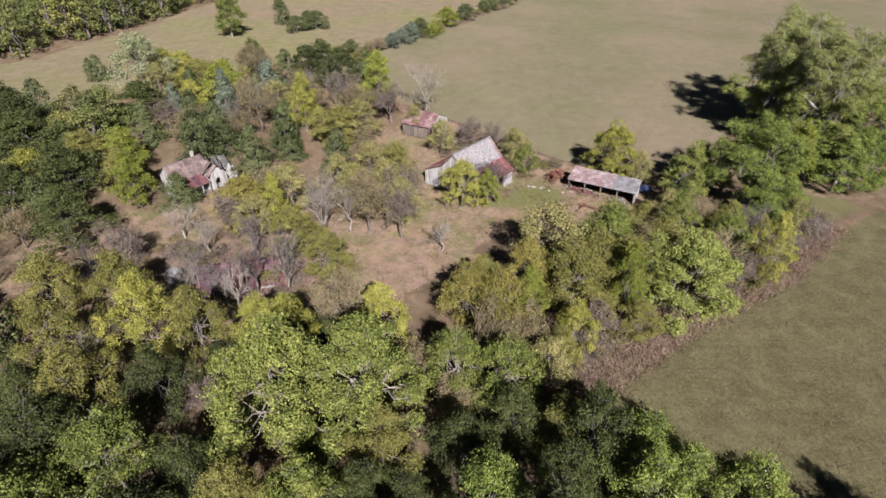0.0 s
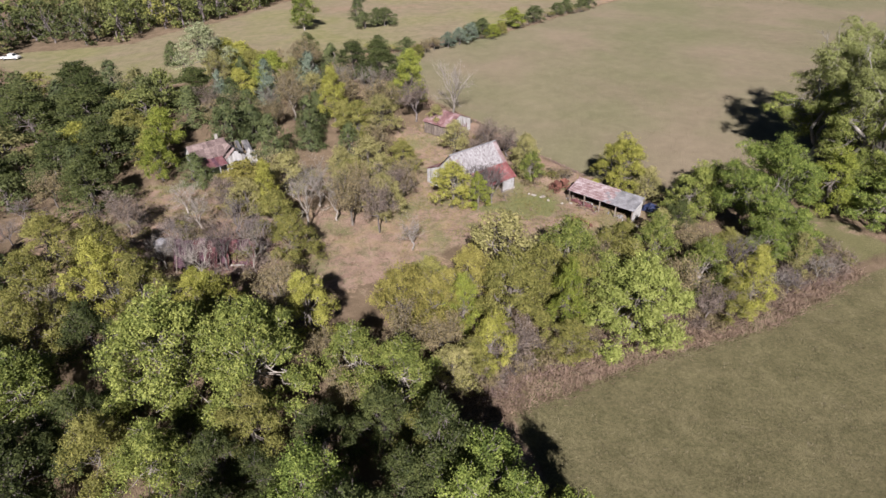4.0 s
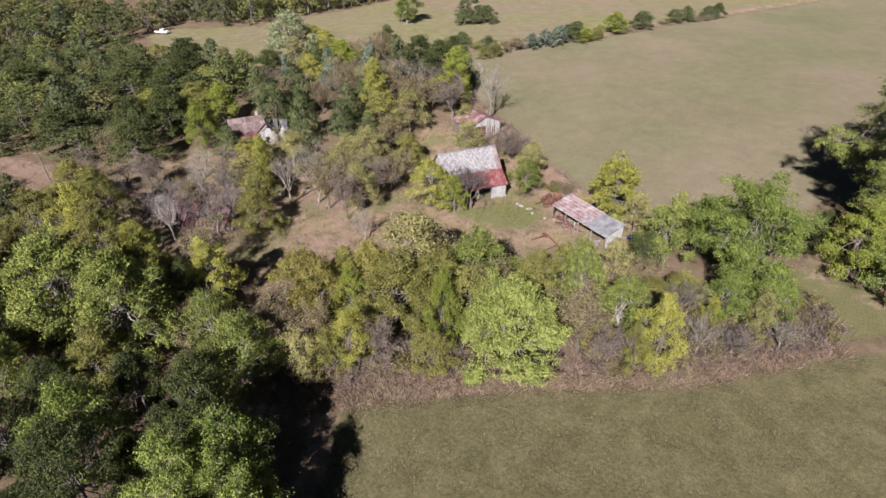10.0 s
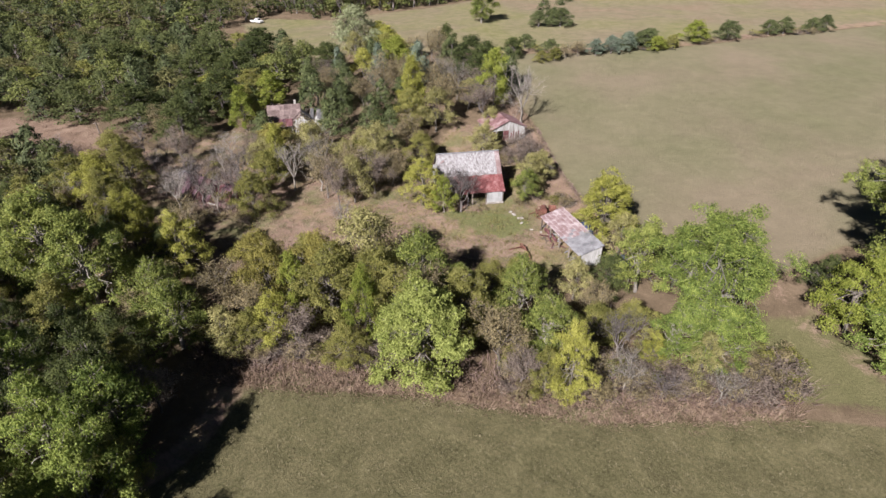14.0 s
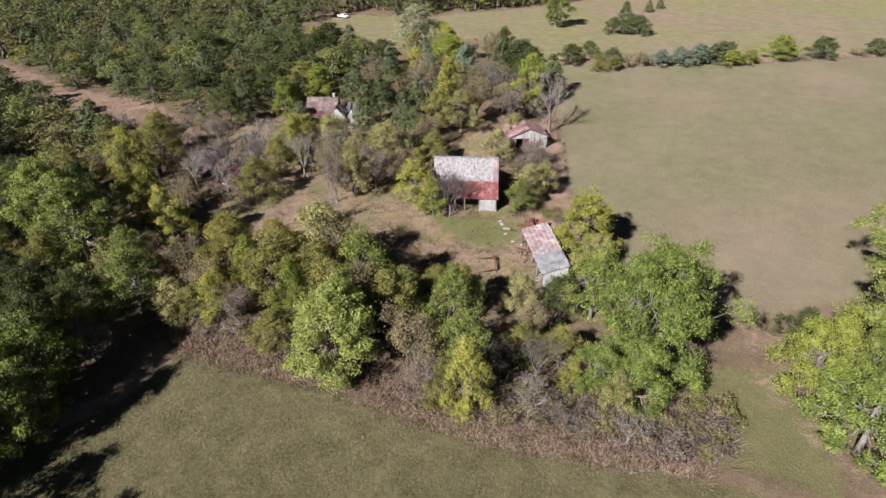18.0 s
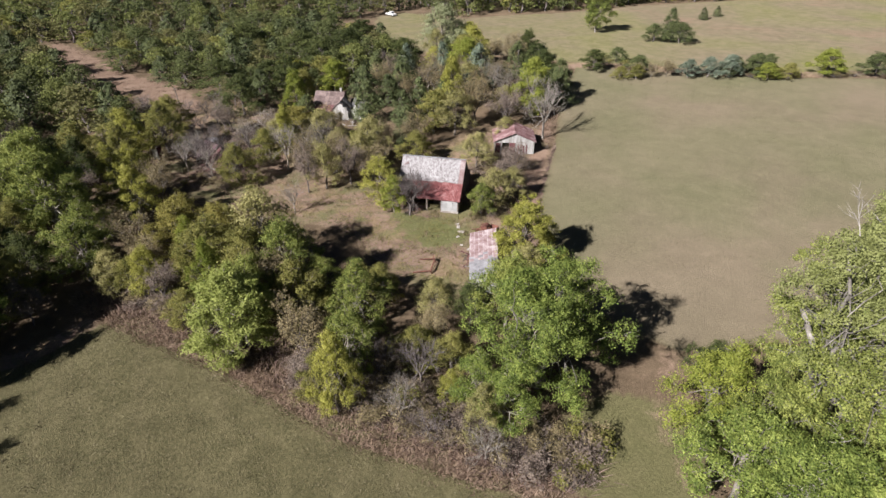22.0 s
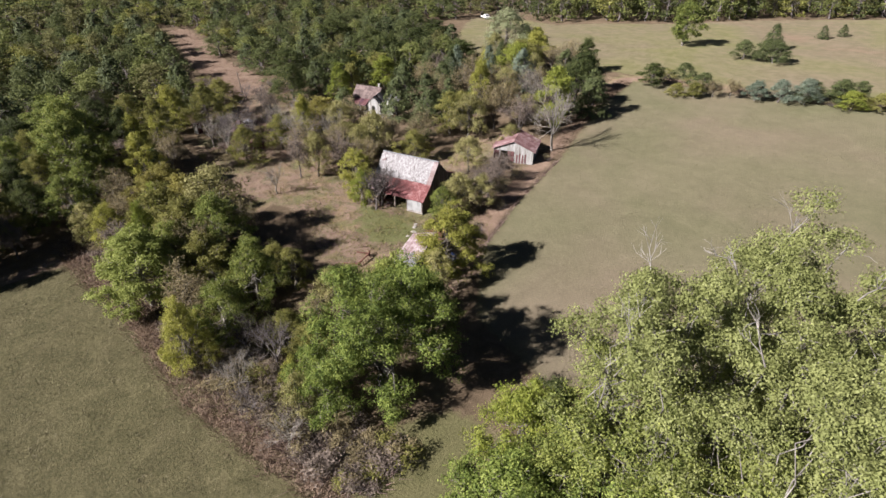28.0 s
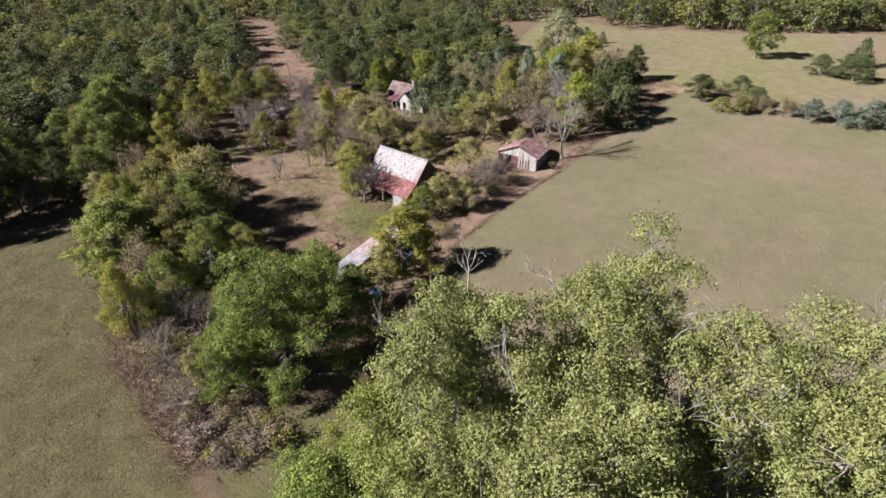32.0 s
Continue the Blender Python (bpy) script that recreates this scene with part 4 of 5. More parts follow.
def house():
    x, y = -42.4, 83.9
    zg = height(x, y) - 0.1
    h = thing("farmhouse", pose(x, y, zg, 0, 0, 53), "derelict white wooden farmhouse with a sagging roof and fallen wing", "house")
    L, W, HE, HR = 3.1, 2.0, 3.1, 5.0
    roof_slope(h, (-L - .25, 0, HR), (L + .25, 0, HR), (0, -W - .3, HE - HR - .2), [TAN_ROOF], 0.85, rows=3)
    roof_slope(h, (L + .25, 0, HR), (-L - .25, 0, HR), (0, W + .3, HE - HR - .2), [DARK_TIN], 0.85, rows=2)
    part("ridge_board", box_mesh("ridge_board", 2 * L + .5, .22, .06, TAN_ROOF, .015), h, pose(0, 0, HR + .03))
    board_wall(h, (-L, -W), (-L, W), 0, gable_top(HE - .1, HR - 0.12), WHITE_BOARD, 0.3)
    board_wall(h, (L, -W), (L, W), 0, gable_top(HE - .1, HR - 0.12), WHITE_BOARD, 0.3, opening=(0.4, 0.6, 2.0))
    board_wall(h, (-L, -W), (L, -W), 0, lambda t: HE - .1, WHITE_BOARD, 0.3, opening=(0.2, 0.32, 2.0))
    board_wall(h, (-L, W), (L, W), 0, lambda t: HE - .1, WHITE_BOARD, 0.3)
    for wx in (-1.4, 1.5):
        win = part("window", box_mesh("window", 0.95, .06, 1.3, GLASS_DARK, .01), h, pose(wx, W + .05, 1.0))
        part("window_frame", box_mesh("window_frame", 1.1, .09, .1, WHITE_BOARD, .01), win, pose(0, 0, 1.3))
        part("window_sill", box_mesh("window_sill", 1.15, .16, .08, WHITE_BOARD, .01), win, pose(0, 0.02, -.08))
    # red tin porch along the front
    roof_slope(h, (-2.6, -W - .05, 2.95), (1.5, -W - .05, 2.95), (0, -2.6, -0.95), [PORCH_TIN, MAUVE_TIN], 0.72, lambda t: 0 if dice.random() < .75 else 1)
    for px in (-2.5, -1.2, 0.1, 1.4):
        beam(h, (px, -W - 2.45, -0.1), (px, -W - 2.45, 2.0), 0.12, WHITE_BOARD, "porch_post")
    beam(h, (-2.55, -W - 2.45, 2.0), (1.45, -W - 2.45, 2.0), .12, WHITE_BOARD, "porch_beam")
    part("porch_floor", box_mesh("porch_floor", 4.1, 2.5, .16, OLD_WOOD, .02), h, pose(-.55, -W - 1.3, .05))
    # front gable of the cross wing, its roof half gone
    gx = 3.4
    board_wall(h, (gx - 1.6, -W - 1.9), (gx + 1.6, -W - 1.9), 0, gable_top(2.3, 4.1), WHITE_BOARD, 0.27, opening=(0.36, 0.6, 1.9), ragged=0.35)
    board_wall(h, (gx - 1.6, -W - 1.9), (gx - 1.6, -W), 0, lambda t: 2.3, WHITE_BOARD, 0.3, ragged=0.9)
    board_wall(h, (gx + 1.6, -W - 1.9), (gx + 1.6, -W), 0, lambda t: 2.2, WHITE_BOARD, 0.3, ragged=1.2)
    roof_slope(h, (gx, -W - 2.0, 4.15), (gx, -0.3, 4.4), (2.0, 0, -1.8), [DARK_TIN], 0.7, None, (1, 4))
    roof_slope(h, (gx, -0.3, 4.4), (gx, -W - 2.0, 4.15), (-1.8, 0, -1.6), [TAN_ROOF], 0.7, None, (0, 3))
    # rear wing fallen in: ragged walls, a leaning gable and roof sheets on the ground
    board_wall(h, (L + .1, -1.6), (8.0, -1.6), 0, lambda t: 2.7 - 1.1 * t, WHITE_BOARD, 0.28, ragged=1.1, opening=(0.35, 0.5, 1.9))
    board_wall(h, (8.0, -1.6), (8.0, 2.0), 0, gable_top(1.6, 2.6), WHITE_BOARD, 0.28, ragged=0.9)
    board_wall(h, (5.2, -2.7), (7.6, -2.9), 0, gable_top(1.6, 3.3), WHITE_BOARD, 0.26, ragged=0.5)
    roof_slope(h, (5.3, .4, 3.9), (7.8, .6, 3.3), (.2, -2.0, -1.6), [DARK_TIN], 0.6, None, (1,))
    roof_slope(h, (7.8, .6, 3.3), (4.2, .4, 3.8), (-.1, 2.3, -2.2), [TAN_ROOF, DARK_TIN], 0.6, lambda t: 0 if dice.random() < .5 else 1, (2,))
    for k in range(8):
        beam(h, (3.6 + k * .55, -1.4, 2.2 - .1 * k), (4.2 + k * .5 + dice.uniform(-.5, .5), .6, 3.8 - .07 * k), .1, OLD_WOOD, "rafter")
    ch = part("chimney", box_mesh("chimney", 0.45, 0.45, 2.2, STONE, 0.03), h, pose(2.3, 0.7, 3.4))
    part("chimney_cap", box_mesh("chimney_cap", 0.54, 0.54, 0.1, STONE, 0.02), ch, pose(0, 0, 2.2))
    return h


def fallen_barn():
    x, y = -25.2, 57.6
    zg = height(x, y)
    b = thing("collapsed_barn", pose(x, y, zg, 0, 0, 22), "collapsed dark red barn with its tin roof broken on the ground", "barn")
    L = 5.4
    for side, low in ((-1, 0.25), (1, 0.1)):
        for i in range(14):
            if dice.random() < 0.16:
                continue
            px = -L + i * 0.78
            top = 3.0 - 0.08 * i + dice.uniform(-0.3, 0.15)
            me = sheet_mesh(0.8, 4.0, dice.choice([MAUVE_TIN, MAUVE_TIN, RED_WOOD]))
            part("roof_sheet", me, b, frame_from((px, 0.3 + dice.uniform(-.3, .3), top), (1, 0, dice.uniform(-.12, .12)), (dice.uniform(-.12, .12), side * 3.2, low - top)))
    board_wall(b, (-L, -2.9), (-L, 2.9), 0, gable_top(0.7, 2.8), RED_WOOD, 0.34, ragged=0.6)
    board_wall(b, (L, -2.9), (L, 2.9), 0, gable_top(0.6, 2.3), RED_WOOD, 0.34, ragged=0.6)
    for k in range(9):
        px = -L + 0.4 + k * 1.1
        beam(b, (px, -3.3, 0.1), (px + dice.uniform(-.6, .6), 0.3, 2.8 - 0.1 * k), 0.11, OLD_WOOD, "rafter")
    return b


def stock_tank(x, y):
    t = thing("water_tank", pose(x, y, height(x, y)), "small round galvanised tank beside the collapsed barn", "tank")
    bm = bmesh.new()
    bmesh.ops.create_cone(bm, segments=20, radius1=1.0, radius2=1.0, depth=1.6, cap_ends=True)
    bmesh.ops.translate(bm, vec=(0, 0, 0.8), verts=bm.verts)
    top = [f for f in bm.faces if f.normal.z > 0.9]
    r = bmesh.ops.inset_region(bm, faces=top, thickness=0.5)
    bmesh.ops.translate(bm, vec=(0, 0, 0.35), verts=top[0].verts)
    me = bpy.data.meshes.new("body")
    bm.to_mesh(me)
    bm.free()
    me.materials.append(GREY_TIN)
    part("body", me, t)
    for z in (0.35, 0.95, 1.45):
        part("hoop", ring_mesh(1.02, 0.03, GREY_TIN, 20), t, pose(0, 0, z))
    return t


def ring_mesh(R, r, mat, n=20, k=6, name="hoop"):
    v, f = [], []
    for i in range(n):
        a = 2 * math.pi * i / n
        for j in range(k):
            q = 2 * math.pi * j / k
            v.append(((R + r * math.cos(q)) * math.cos(a), (R + r * math.cos(q)) * math.sin(a), r * math.sin(q)))
            f.append((i * k + j, ((i + 1) % n) * k + j, ((i + 1) % n) * k + (j + 1) % k, i * k + (j + 1) % k))
    return mesh_from(name, v, f, [mat], smooth=True)


def privy(x, y):
    p = thing("outhouse", pose(x, y, height(x, y), 0, 0, -40), "small red and white wooden outhouse with a sloping roof", "outhouse")
    for a, b2 in (((-.6, -.6), (.6, -.6)), ((.6, -.6), (.6, .6)), ((.6, .6), (-.6, .6)), ((-.6, .6), (-.6, -.6))):
        board_wall(p, a, b2, 0, lambda t: 2.0, WHITE_BOARD if a[0] > 0 and b2[0] > 0 else RED_WOOD, 0.3)
    roof_slope(p, (-.75, .8, 2.35), (.75, .8, 2.35), (0, -1.6, -0.32), [PINK_TIN], 0.75)
    return p


def wheel(parent, m, R, w, mat_rim, mat_tyre=RUST, spokes=8):
    wh = new("wheel")
    wh.parent = parent
    wh.matrix_basis = m
    part("tyre", ring_mesh(R, w, mat_tyre, 22, 6, "tyre"), wh)
    part("hub", box_mesh("hub", 0.22, 0.22, 0.2, mat_rim, 0.04), wh, pose(0, 0, -0.1))
    for i in range(spokes):
        a = 360 * i / spokes
        part("spoke", box_mesh("spoke", R, 0.045, 0.04, mat_rim), wh, pose(0, 0, -0.02, 0, 0, a) @ pose(R / 2, 0, 0))
    return wh


def old_harvester(x, y):
    """A rusted farm machine: chassis, drum, hopper and wheels."""
    z = height(x, y)
    t = thing("farm_machine", pose(x, y, z, 0, 0, 35), "rusty old farm machine standing beside the open shed", "farm machine")
    for yy in (-.55, .55):
        beam(t, (-1.6, yy, .75), (1.6, yy, .75), 0.12, RUST, "chassis_rail")
    for xx in (-1.5, -.4, .7, 1.5):
        beam(t, (xx, -.6, .78), (xx, .6, .78), 0.1, RUST, "cross_member")
    bm = bmesh.new()
    bmesh.ops.create_cone(bm, segments=14, radius1=.5, radius2=.5, depth=1.1, cap_ends=True, matrix=Matrix.Rotation(radians(90), 4, "X"))
    me = bpy.data.meshes.new("drum")
    bm.to_mesh(me)
    bm.free()
    me.materials.append(RUST)
    part("drum", me, t, pose(-.5, 0, 1.25))
    bm = bmesh.new()
    bmesh.ops.create_cone(bm, segments=4, radius1=.35, radius2=.85, depth=.8, cap_ends=False, matrix=Matrix.Rotation(radians(45), 4, "Z"))
    bmesh.ops.solidify(bm, geom=bm.faces[:], thickness=0.04)
    me = bpy.data.meshes.new("hopper")
    bm.to_mesh(me)
    bm.free()
    me.materials.append(RUST)
    part("hopper", me, t, pose(.75, 0, 1.25))
    for xx, yy, R in ((-1.0, -.8, .62), (-1.0, .8, .62), (1.2, -.75, .42), (1.2, .75, .42)):
        wheel(t, pose(xx, yy, R, 90, 0, 0), R, .06, RUST)
    for k in range(9):
        beam(t, (1.5, -.7 + k * .17, .8), (2.2, -.75 + k * .18, .15), .035, RUST, "tine")
    beam(t, (-1.6, 0, .75), (-2.7, 0.1, .2), .09, RUST, "drawbar")
    return t


def plough_frame(x, y):
    t = thing("implement_frame", pose(x, y, height(x, y), 0, 0, -38), "rusty red iron implement frame lying in the yard", "farm machine")
    beam(t, (-1.3, .8, .62), (1.4, .8, .5), .16, RUST, "bar")
    beam(t, (-1.3, .8, .6), (-1.5, -1.3, .12), .12, RUST, "bar")
    beam(t, (1.4, .8, .5), (1.7, -1.5, .12), .12, RUST, "bar")
    beam(t, (-1.3, .8, .6), (-1.3, .9, 0), .1, RUST, "leg")
    beam(t, (1.4, .8, .5), (1.45, .95, 0), .1, RUST, "leg")
    for k in range(5):
        beam(t, (-1.1 + k * .55, .85, .55), (-1.1 + k * .55, 1.15, .02), .05, RUST, "tine")
    wheel(t, pose(-1.6, .6, .4, 90, 0, 20), .38, .05, RUST)
    return t


def covered_heap(x, y, sx, sy, sz, rot, label):
    """A heap under a sheet that sags over what it covers."""
    bm = bmesh.new()
    bmesh.ops.create_icosphere(bm, subdivisions=4, radius=1.0)
    for v in bm.verts:
        n = noise.noise(v.co * 1.7 + Vector((x, y, 0))) * .28 + noise.noise(v.co * 5 + Vector((y, x, 3))) * .07
        v.co *= 1 + n
        v.co = Vector((v.co.x * sx, v.co.y * sy, max(-.02, v.co.z) * sz))
    me = bpy.data.meshes.new("sheet")
    bm.to_mesh(me)
    bm.free()
    me.materials.append(BLUE)
    t = thing("covered_heap", pose(x, y, height(x, y), 0, 0, rot), label, "tarpaulin")
    part("sheet", me, t)
    for k in range(4):
        a = k * 1.57
        part("weight_stone", box_mesh("weight_stone", .22, .18, .14, STONE, .04), t, pose(sx * 1.05 * math.cos(a), sy * 1.05 * math.sin(a), 0.0, 0, 0, k * 40))
    return t


def white_car(x, y):
    c = thing("car", pose(x, y, height(x, y), 0, 0, 12), "white pickup truck parked on the far grass", "car")
    bm = bmesh.new()
    prof = [(-2.5, .45), (-2.5, 1.0), (-.4, 1.02), (-.25, 1.72), (.85, 1.72), (1.35, 1.1), (2.4, .98), (2.5, .5)]
    rows = [[bm.verts.new((px, yy * (0.86 if pz > 1.2 else 1.0), pz)) for px, pz in prof] for yy in (-.9, .9)]
    for i in range(len(prof)):
        j = (i + 1) % len(prof)
        bm.faces.new((rows[0][i], rows[0][j], rows[1][j], rows[1][i]))
    bm.faces.new(rows[0][::-1])
    bm.faces.new(rows[1])
    bmesh.ops.recalc_face_normals(bm, faces=bm.faces[:])
    bmesh.ops.bevel(bm, geom=bm.edges[:], offset=.05, segments=2, affect="EDGES")
    me = bpy.data.meshes.new("body")
    bm.to_mesh(me)
    bm.free()
    me.materials.append(WHITE_PAINT)
    part("body", me, c)
    for yy in (-.83, .83):
        part("side_window", box_mesh("side_window", .95, .04, .42, GLASS_DARK, .01), c, pose(.3, yy, 1.2, 6 if yy > 0 else -6))
    part("windscreen", box_mesh("windscreen", .04, 1.4, .62, GLASS_DARK, .01), c, pose(1.3, 0, 1.14, 0, -39, 0))
    part("bed_liner", box_mesh("bed_liner", 1.8, 1.5, .03, RUBBER, .005), c, pose(-1.45, 0, 1.01))
    for xx in (-1.6, 1.6):
        for yy in (-.85, .85):
            wh = new("wheel")
            wh.parent = c
            wh.matrix_basis = pose(xx, yy, .36, 90, 0, 0)
            part("tyre", ring_mesh(.27, .1, RUBBER, 18, 8, "tyre"), wh)
            part("rim", box_mesh("rim", .3, .3, .08, GREY_TIN, .04), wh, pose(0, 0, -.04))
    return c


def pole(x, y, h, tilt, rot, label):
    p = thing("wooden_pole", pose(x, y, height(x, y) - 0.3, tilt, 0, rot), label, "pole")
    v, f = tubes([((0, 0, 0), (0, 0, h * .5), .13, .115), ((0, 0, h * .5), (0, 0, h), .115, .09)], 10)
    part("shaft", mesh_from("shaft", v, f, [OLD_WOOD], smooth=True), p)
    part("crossarm", box_mesh("crossarm", 1.3, .09, .1, OLD_WOOD, .01), p, pose(0, .1, h - .5))
    return p


big_barn()
open_shed()
rear_barn()
house()
fallen_barn()
stock_tank(-33.6, 57.2)
privy(-33.2, 47.2)
old_harvester(19.3, 87.3)
plough_frame(22.6, 75.8)
covered_heap(25.6, 87.6, 1.7, 1.1, 1.1, -25, "blue tarpaulin over a heap behind the shed")
covered_heap(33.4, 83.4, 1.5, 1.0, 0.9, 20, "dark blue sheeting over junk in tree shade")
white_car(-138.5, 139.0)
pole(-58.3, 53.9, 6.5, 4, 30, "leaning grey wooden pole in the clearing")
debris_pile(6.6, 81.2, 1.2, 34, [OLD_WOOD, RED_WOOD, RUST], "heap of old boards and rusty scrap under the lean-to", 50)
debris_pile(-36.4, 86.0, 1.6, 44, [WHITE_BOARD, OLD_WOOD, WHITE_BOARD], "white boards fallen from the farmhouse wall", 10, 3.0)
debris_pile(23.8, 82.4, 1.1, 22, [OLD_WOOD, RED_WOOD, WHITE_BOARD], "scrap boards and junk in the open shed", -30, 1.6)
debris_pile(28.6, 79.6, 0.7, 12, [WHITE_BOARD, OLD_WOOD, GREY_TIN], "pale junk under the shed eaves", -30, 1.2)
debris_pile(-22.6, 54.6, 1.4, 26, [RED_WOOD, OLD_WOOD, STONE], "broken boards beside the collapsed barn", 20)
for sx, sy, s in ((15.2, 84.6, .5), (16.6, 84.3, .6), (14.4, 84.9, .35), (17.6, 83.2, .35), (20.6, 84.6, .4), (19.8, 82.6, .3), (21.2, 82.9, .35), (30.7, 77.4, .5)):
    st = thing("stone_slab", pose(sx, sy, height(sx, sy) - 0.02, 0, 0, sx * 57), "pale flat stone lying in the yard", "stone", "stones in the yard")
    part("slab", box_mesh("slab", s * 1.6, s, .12, STONE, .04), st)


# ---- trees that stand apart or can be told apart ----
# the belt along the field
plant("pale", 27.6, 50.9, 11.0, 5.1)
plant("lime", 20.4, 50.0, 10.6, 2.1)
plant("wheat", 12.8, 57.0, 11.2, 5.2)
plant("olive", 14.4, 50.6, 10.2, 4.9)
plant("yellow", 13.4, 43.5, 7.8, 2.4)
plant("olive", 17.6, 54.4, 9.6, 4.1)
plant("green", 24.4, 53.6, 9.4, 3.6)
plant("gold", 9.6, 52.6, 9.2, 3.7)
plant("olive", 11.6, 41.6, 5.6, 2.6)
plant("gold", 2.8, 48.6, 8.6, 3.8)
plant("gold", 6.0, 47.6, 8.6, 3.8)
plant("lime", 9.5, 48.8, 8.2, 2.2)
plant("brown", 8.8, 43.6, 6.6, 2.6)
plant("wheat", 10.2, 39.6, 6.2, 2.4)
plant("green", 20.3, 58.4, 10.8, 4.4)
plant("olive", 21.6, 53.6, 9.2, 3.8)
plant("green", 30.8, 63.6, 9.8, 3.3)
plant("olive", 27.0, 58.0, 9.2, 3.8)
plant("brown", 23.6, 55.6, 9.0, 3.2)
plant("brown", 33.0, 56.6, 8.0, 3.2)
plant("green", 36.2, 60.6, 9.0, 3.2)
plant("yellow", 40.6, 57.7, 10.2, 2.5)
plant("olive", 38.6, 56.6, 6.4, 2.0)
plant("dark_bare", 38.6, 62.8, 6.4, 2.8)
plant("dark_bare", 41.4, 65.8, 7.2, 3.0)
plant("bare", 44.2, 62.6, 5.2, 2.6)
plant("dark_bare", 47.2, 63.8, 3.6, 2.2)
plant("bare", 51.6, 67.2, 4.0, 2.4)
plant("grey", 36.4, 56.0, 5.2, 2.2)
plant("yellow", 44.6, 67.6, 4.6, 1.3)
plant("wheat", 49.2, 68.4, 6.4, 1.9)
plant("wheat", 32.8, 72.0, 6.2, 2.2)
plant("brown", 36.6, 70.0, 5.6, 2.2)
plant("bright", 49.4, 70.6, 7.4, 3.0)
plant("bright", 45.8, 69.8, 6.8, 2.8)
plant("dark", 35.6, 75.0, 6.6, 2.6)
plant("green", 37.8, 78.4, 10.8, 3.8)
plant("green", 40.8, 82.2, 9.4, 3.2)
# round tree and dense growth by the track
plant("lime", 58.6, 86.2, 11.3, 3.9)
plant("green", 61.6, 88.2, 10.4, 2.8)
plant("bright", 64.2, 82.8, 10.2, 4.8)
plant("dark", 55.0, 90.5, 6.5, 2.4)
# the near woods
plant("yellow", -30.0, 43.4, 11.3, 3.5)
plant("olive", -35.2, 49.2, 10.2, 3.7)
plant("olive", -24.4, 42.4, 10.6, 3.3)
plant("yellow", -14.8, 41.0, 10.6, 3.2)
plant("yellow", -18.6, 43.4, 8.8, 2.6)
plant("green", -13.6, 31.6, 14.8, 5.6)
plant("green", -6.6, 33.6, 14.0, 5.0)
plant("yellow", -6.2, 43.5, 10.0, 3.1)
plant("brown", -10.8, 46.8, 8.6, 2.8)
plant("olive", -44.8, 51.0, 8.6, 4.4)
plant("olive", -38.8, 42.2, 9.0, 4.0)
plant("bare", -34.0, 40.4, 7.0, 2.6)
plant("dark", -25.5, 35.6, 9.0, 3.0)
plant("olive", -32.6, 35.0, 9.4, 3.6)
plant("dark", -36.9, 34.2, 8.5, 3.2)
plant("dark", -31.7, 28.9, 9.5, 4.6)
plant("green", -25.2, 27.4, 10.4, 4.2)
plant("dark", -19.6, 26.6, 8.0, 3.2)
plant("olive", -4.8, 29.0, 8.6, 3.0)
plant("green", -9.8, 23.4, 9.6, 3.4)
plant("olive", -15.0, 23.8, 8.8, 3.2)
plant("dark", -5.8, 25.0, 7.6, 2.6)
plant("brown", -3.2, 39.0, 6.2, 2.6)
plant("brown", 0.8, 34.8, 6.0, 2.4)
plant("green", 5.9, 36.6, 9.2, 3.9)
plant("green", 1.2, 37.4, 9.4, 3.2)
plant("brown", 4.8, 42.4, 7.6, 3.0)
plant("dark", 5.6, 31.2, 8.4, 3.0)
plant("olive", 9.8, 30.2, 8.6, 3.0)
plant("dark", 9.4, 25.8, 8.8, 2.8)
plant("bright", 17.2, 24.6, 10.4, 2.8)
plant("bright", 14.2, 22.8, 12.0, 3.2)
plant("olive", 20.2, 25.2, 8.2, 2.2)
plant("dark", 7.0, 19.8, 12.6, 3.5)
plant("bright", 3.0, 22.8, 11.4, 3.5)
plant("dark", -3.7, 19.8, 8.5, 3.5)
plant("dark", 1.5, 28.4, 8.8, 3.0)
plant("dark", -20.4, 20.2, 9.5, 5.0)
plant("green", -30.7, 21.6, 10.4, 5.2)
plant("green", 34.5, 14.5, 12.0, 3.6)
# round the collapsed barn
plant("dark_bare", -22.5, 54.6, 7.6, 3.4)
plant("bare", -18.6, 55.0, 7.0, 2.6)
plant("dark_bare", -27.4, 53.4, 6.2, 3.0)
plant("bare", -23.6, 51.4, 6.6, 2.8)
plant("dark_bare", -19.6, 58.6, 7.2, 3.0)
plant("dark_bare", -31.2, 57.6, 5.4, 2.8)
plant("bare", -30.5, 53.5, 5.0, 2.8)
plant("dark_bare", -25.2, 62.6, 7.4, 3.6)
plant("bare", -31.5, 63.0, 6.0, 3.0)
plant("yellow", -23.5, 69.2, 9.8, 2.1)
plant("olive", -20.0, 64.6, 7.2, 3.4)
plant("olive", -14.6, 58.6, 7.4, 3.2)
plant("bare", -16.8, 67.4, 9.8, 3.4)
plant("bare", -13.4, 70.4, 8.6, 3.0)
plant("brown", -10.6, 69.4, 8.6, 3.8)
plant("wheat", -6.0, 71.2, 8.4, 3.0)
plant("bare", 0.0, 64.2, 5.6, 2.6)
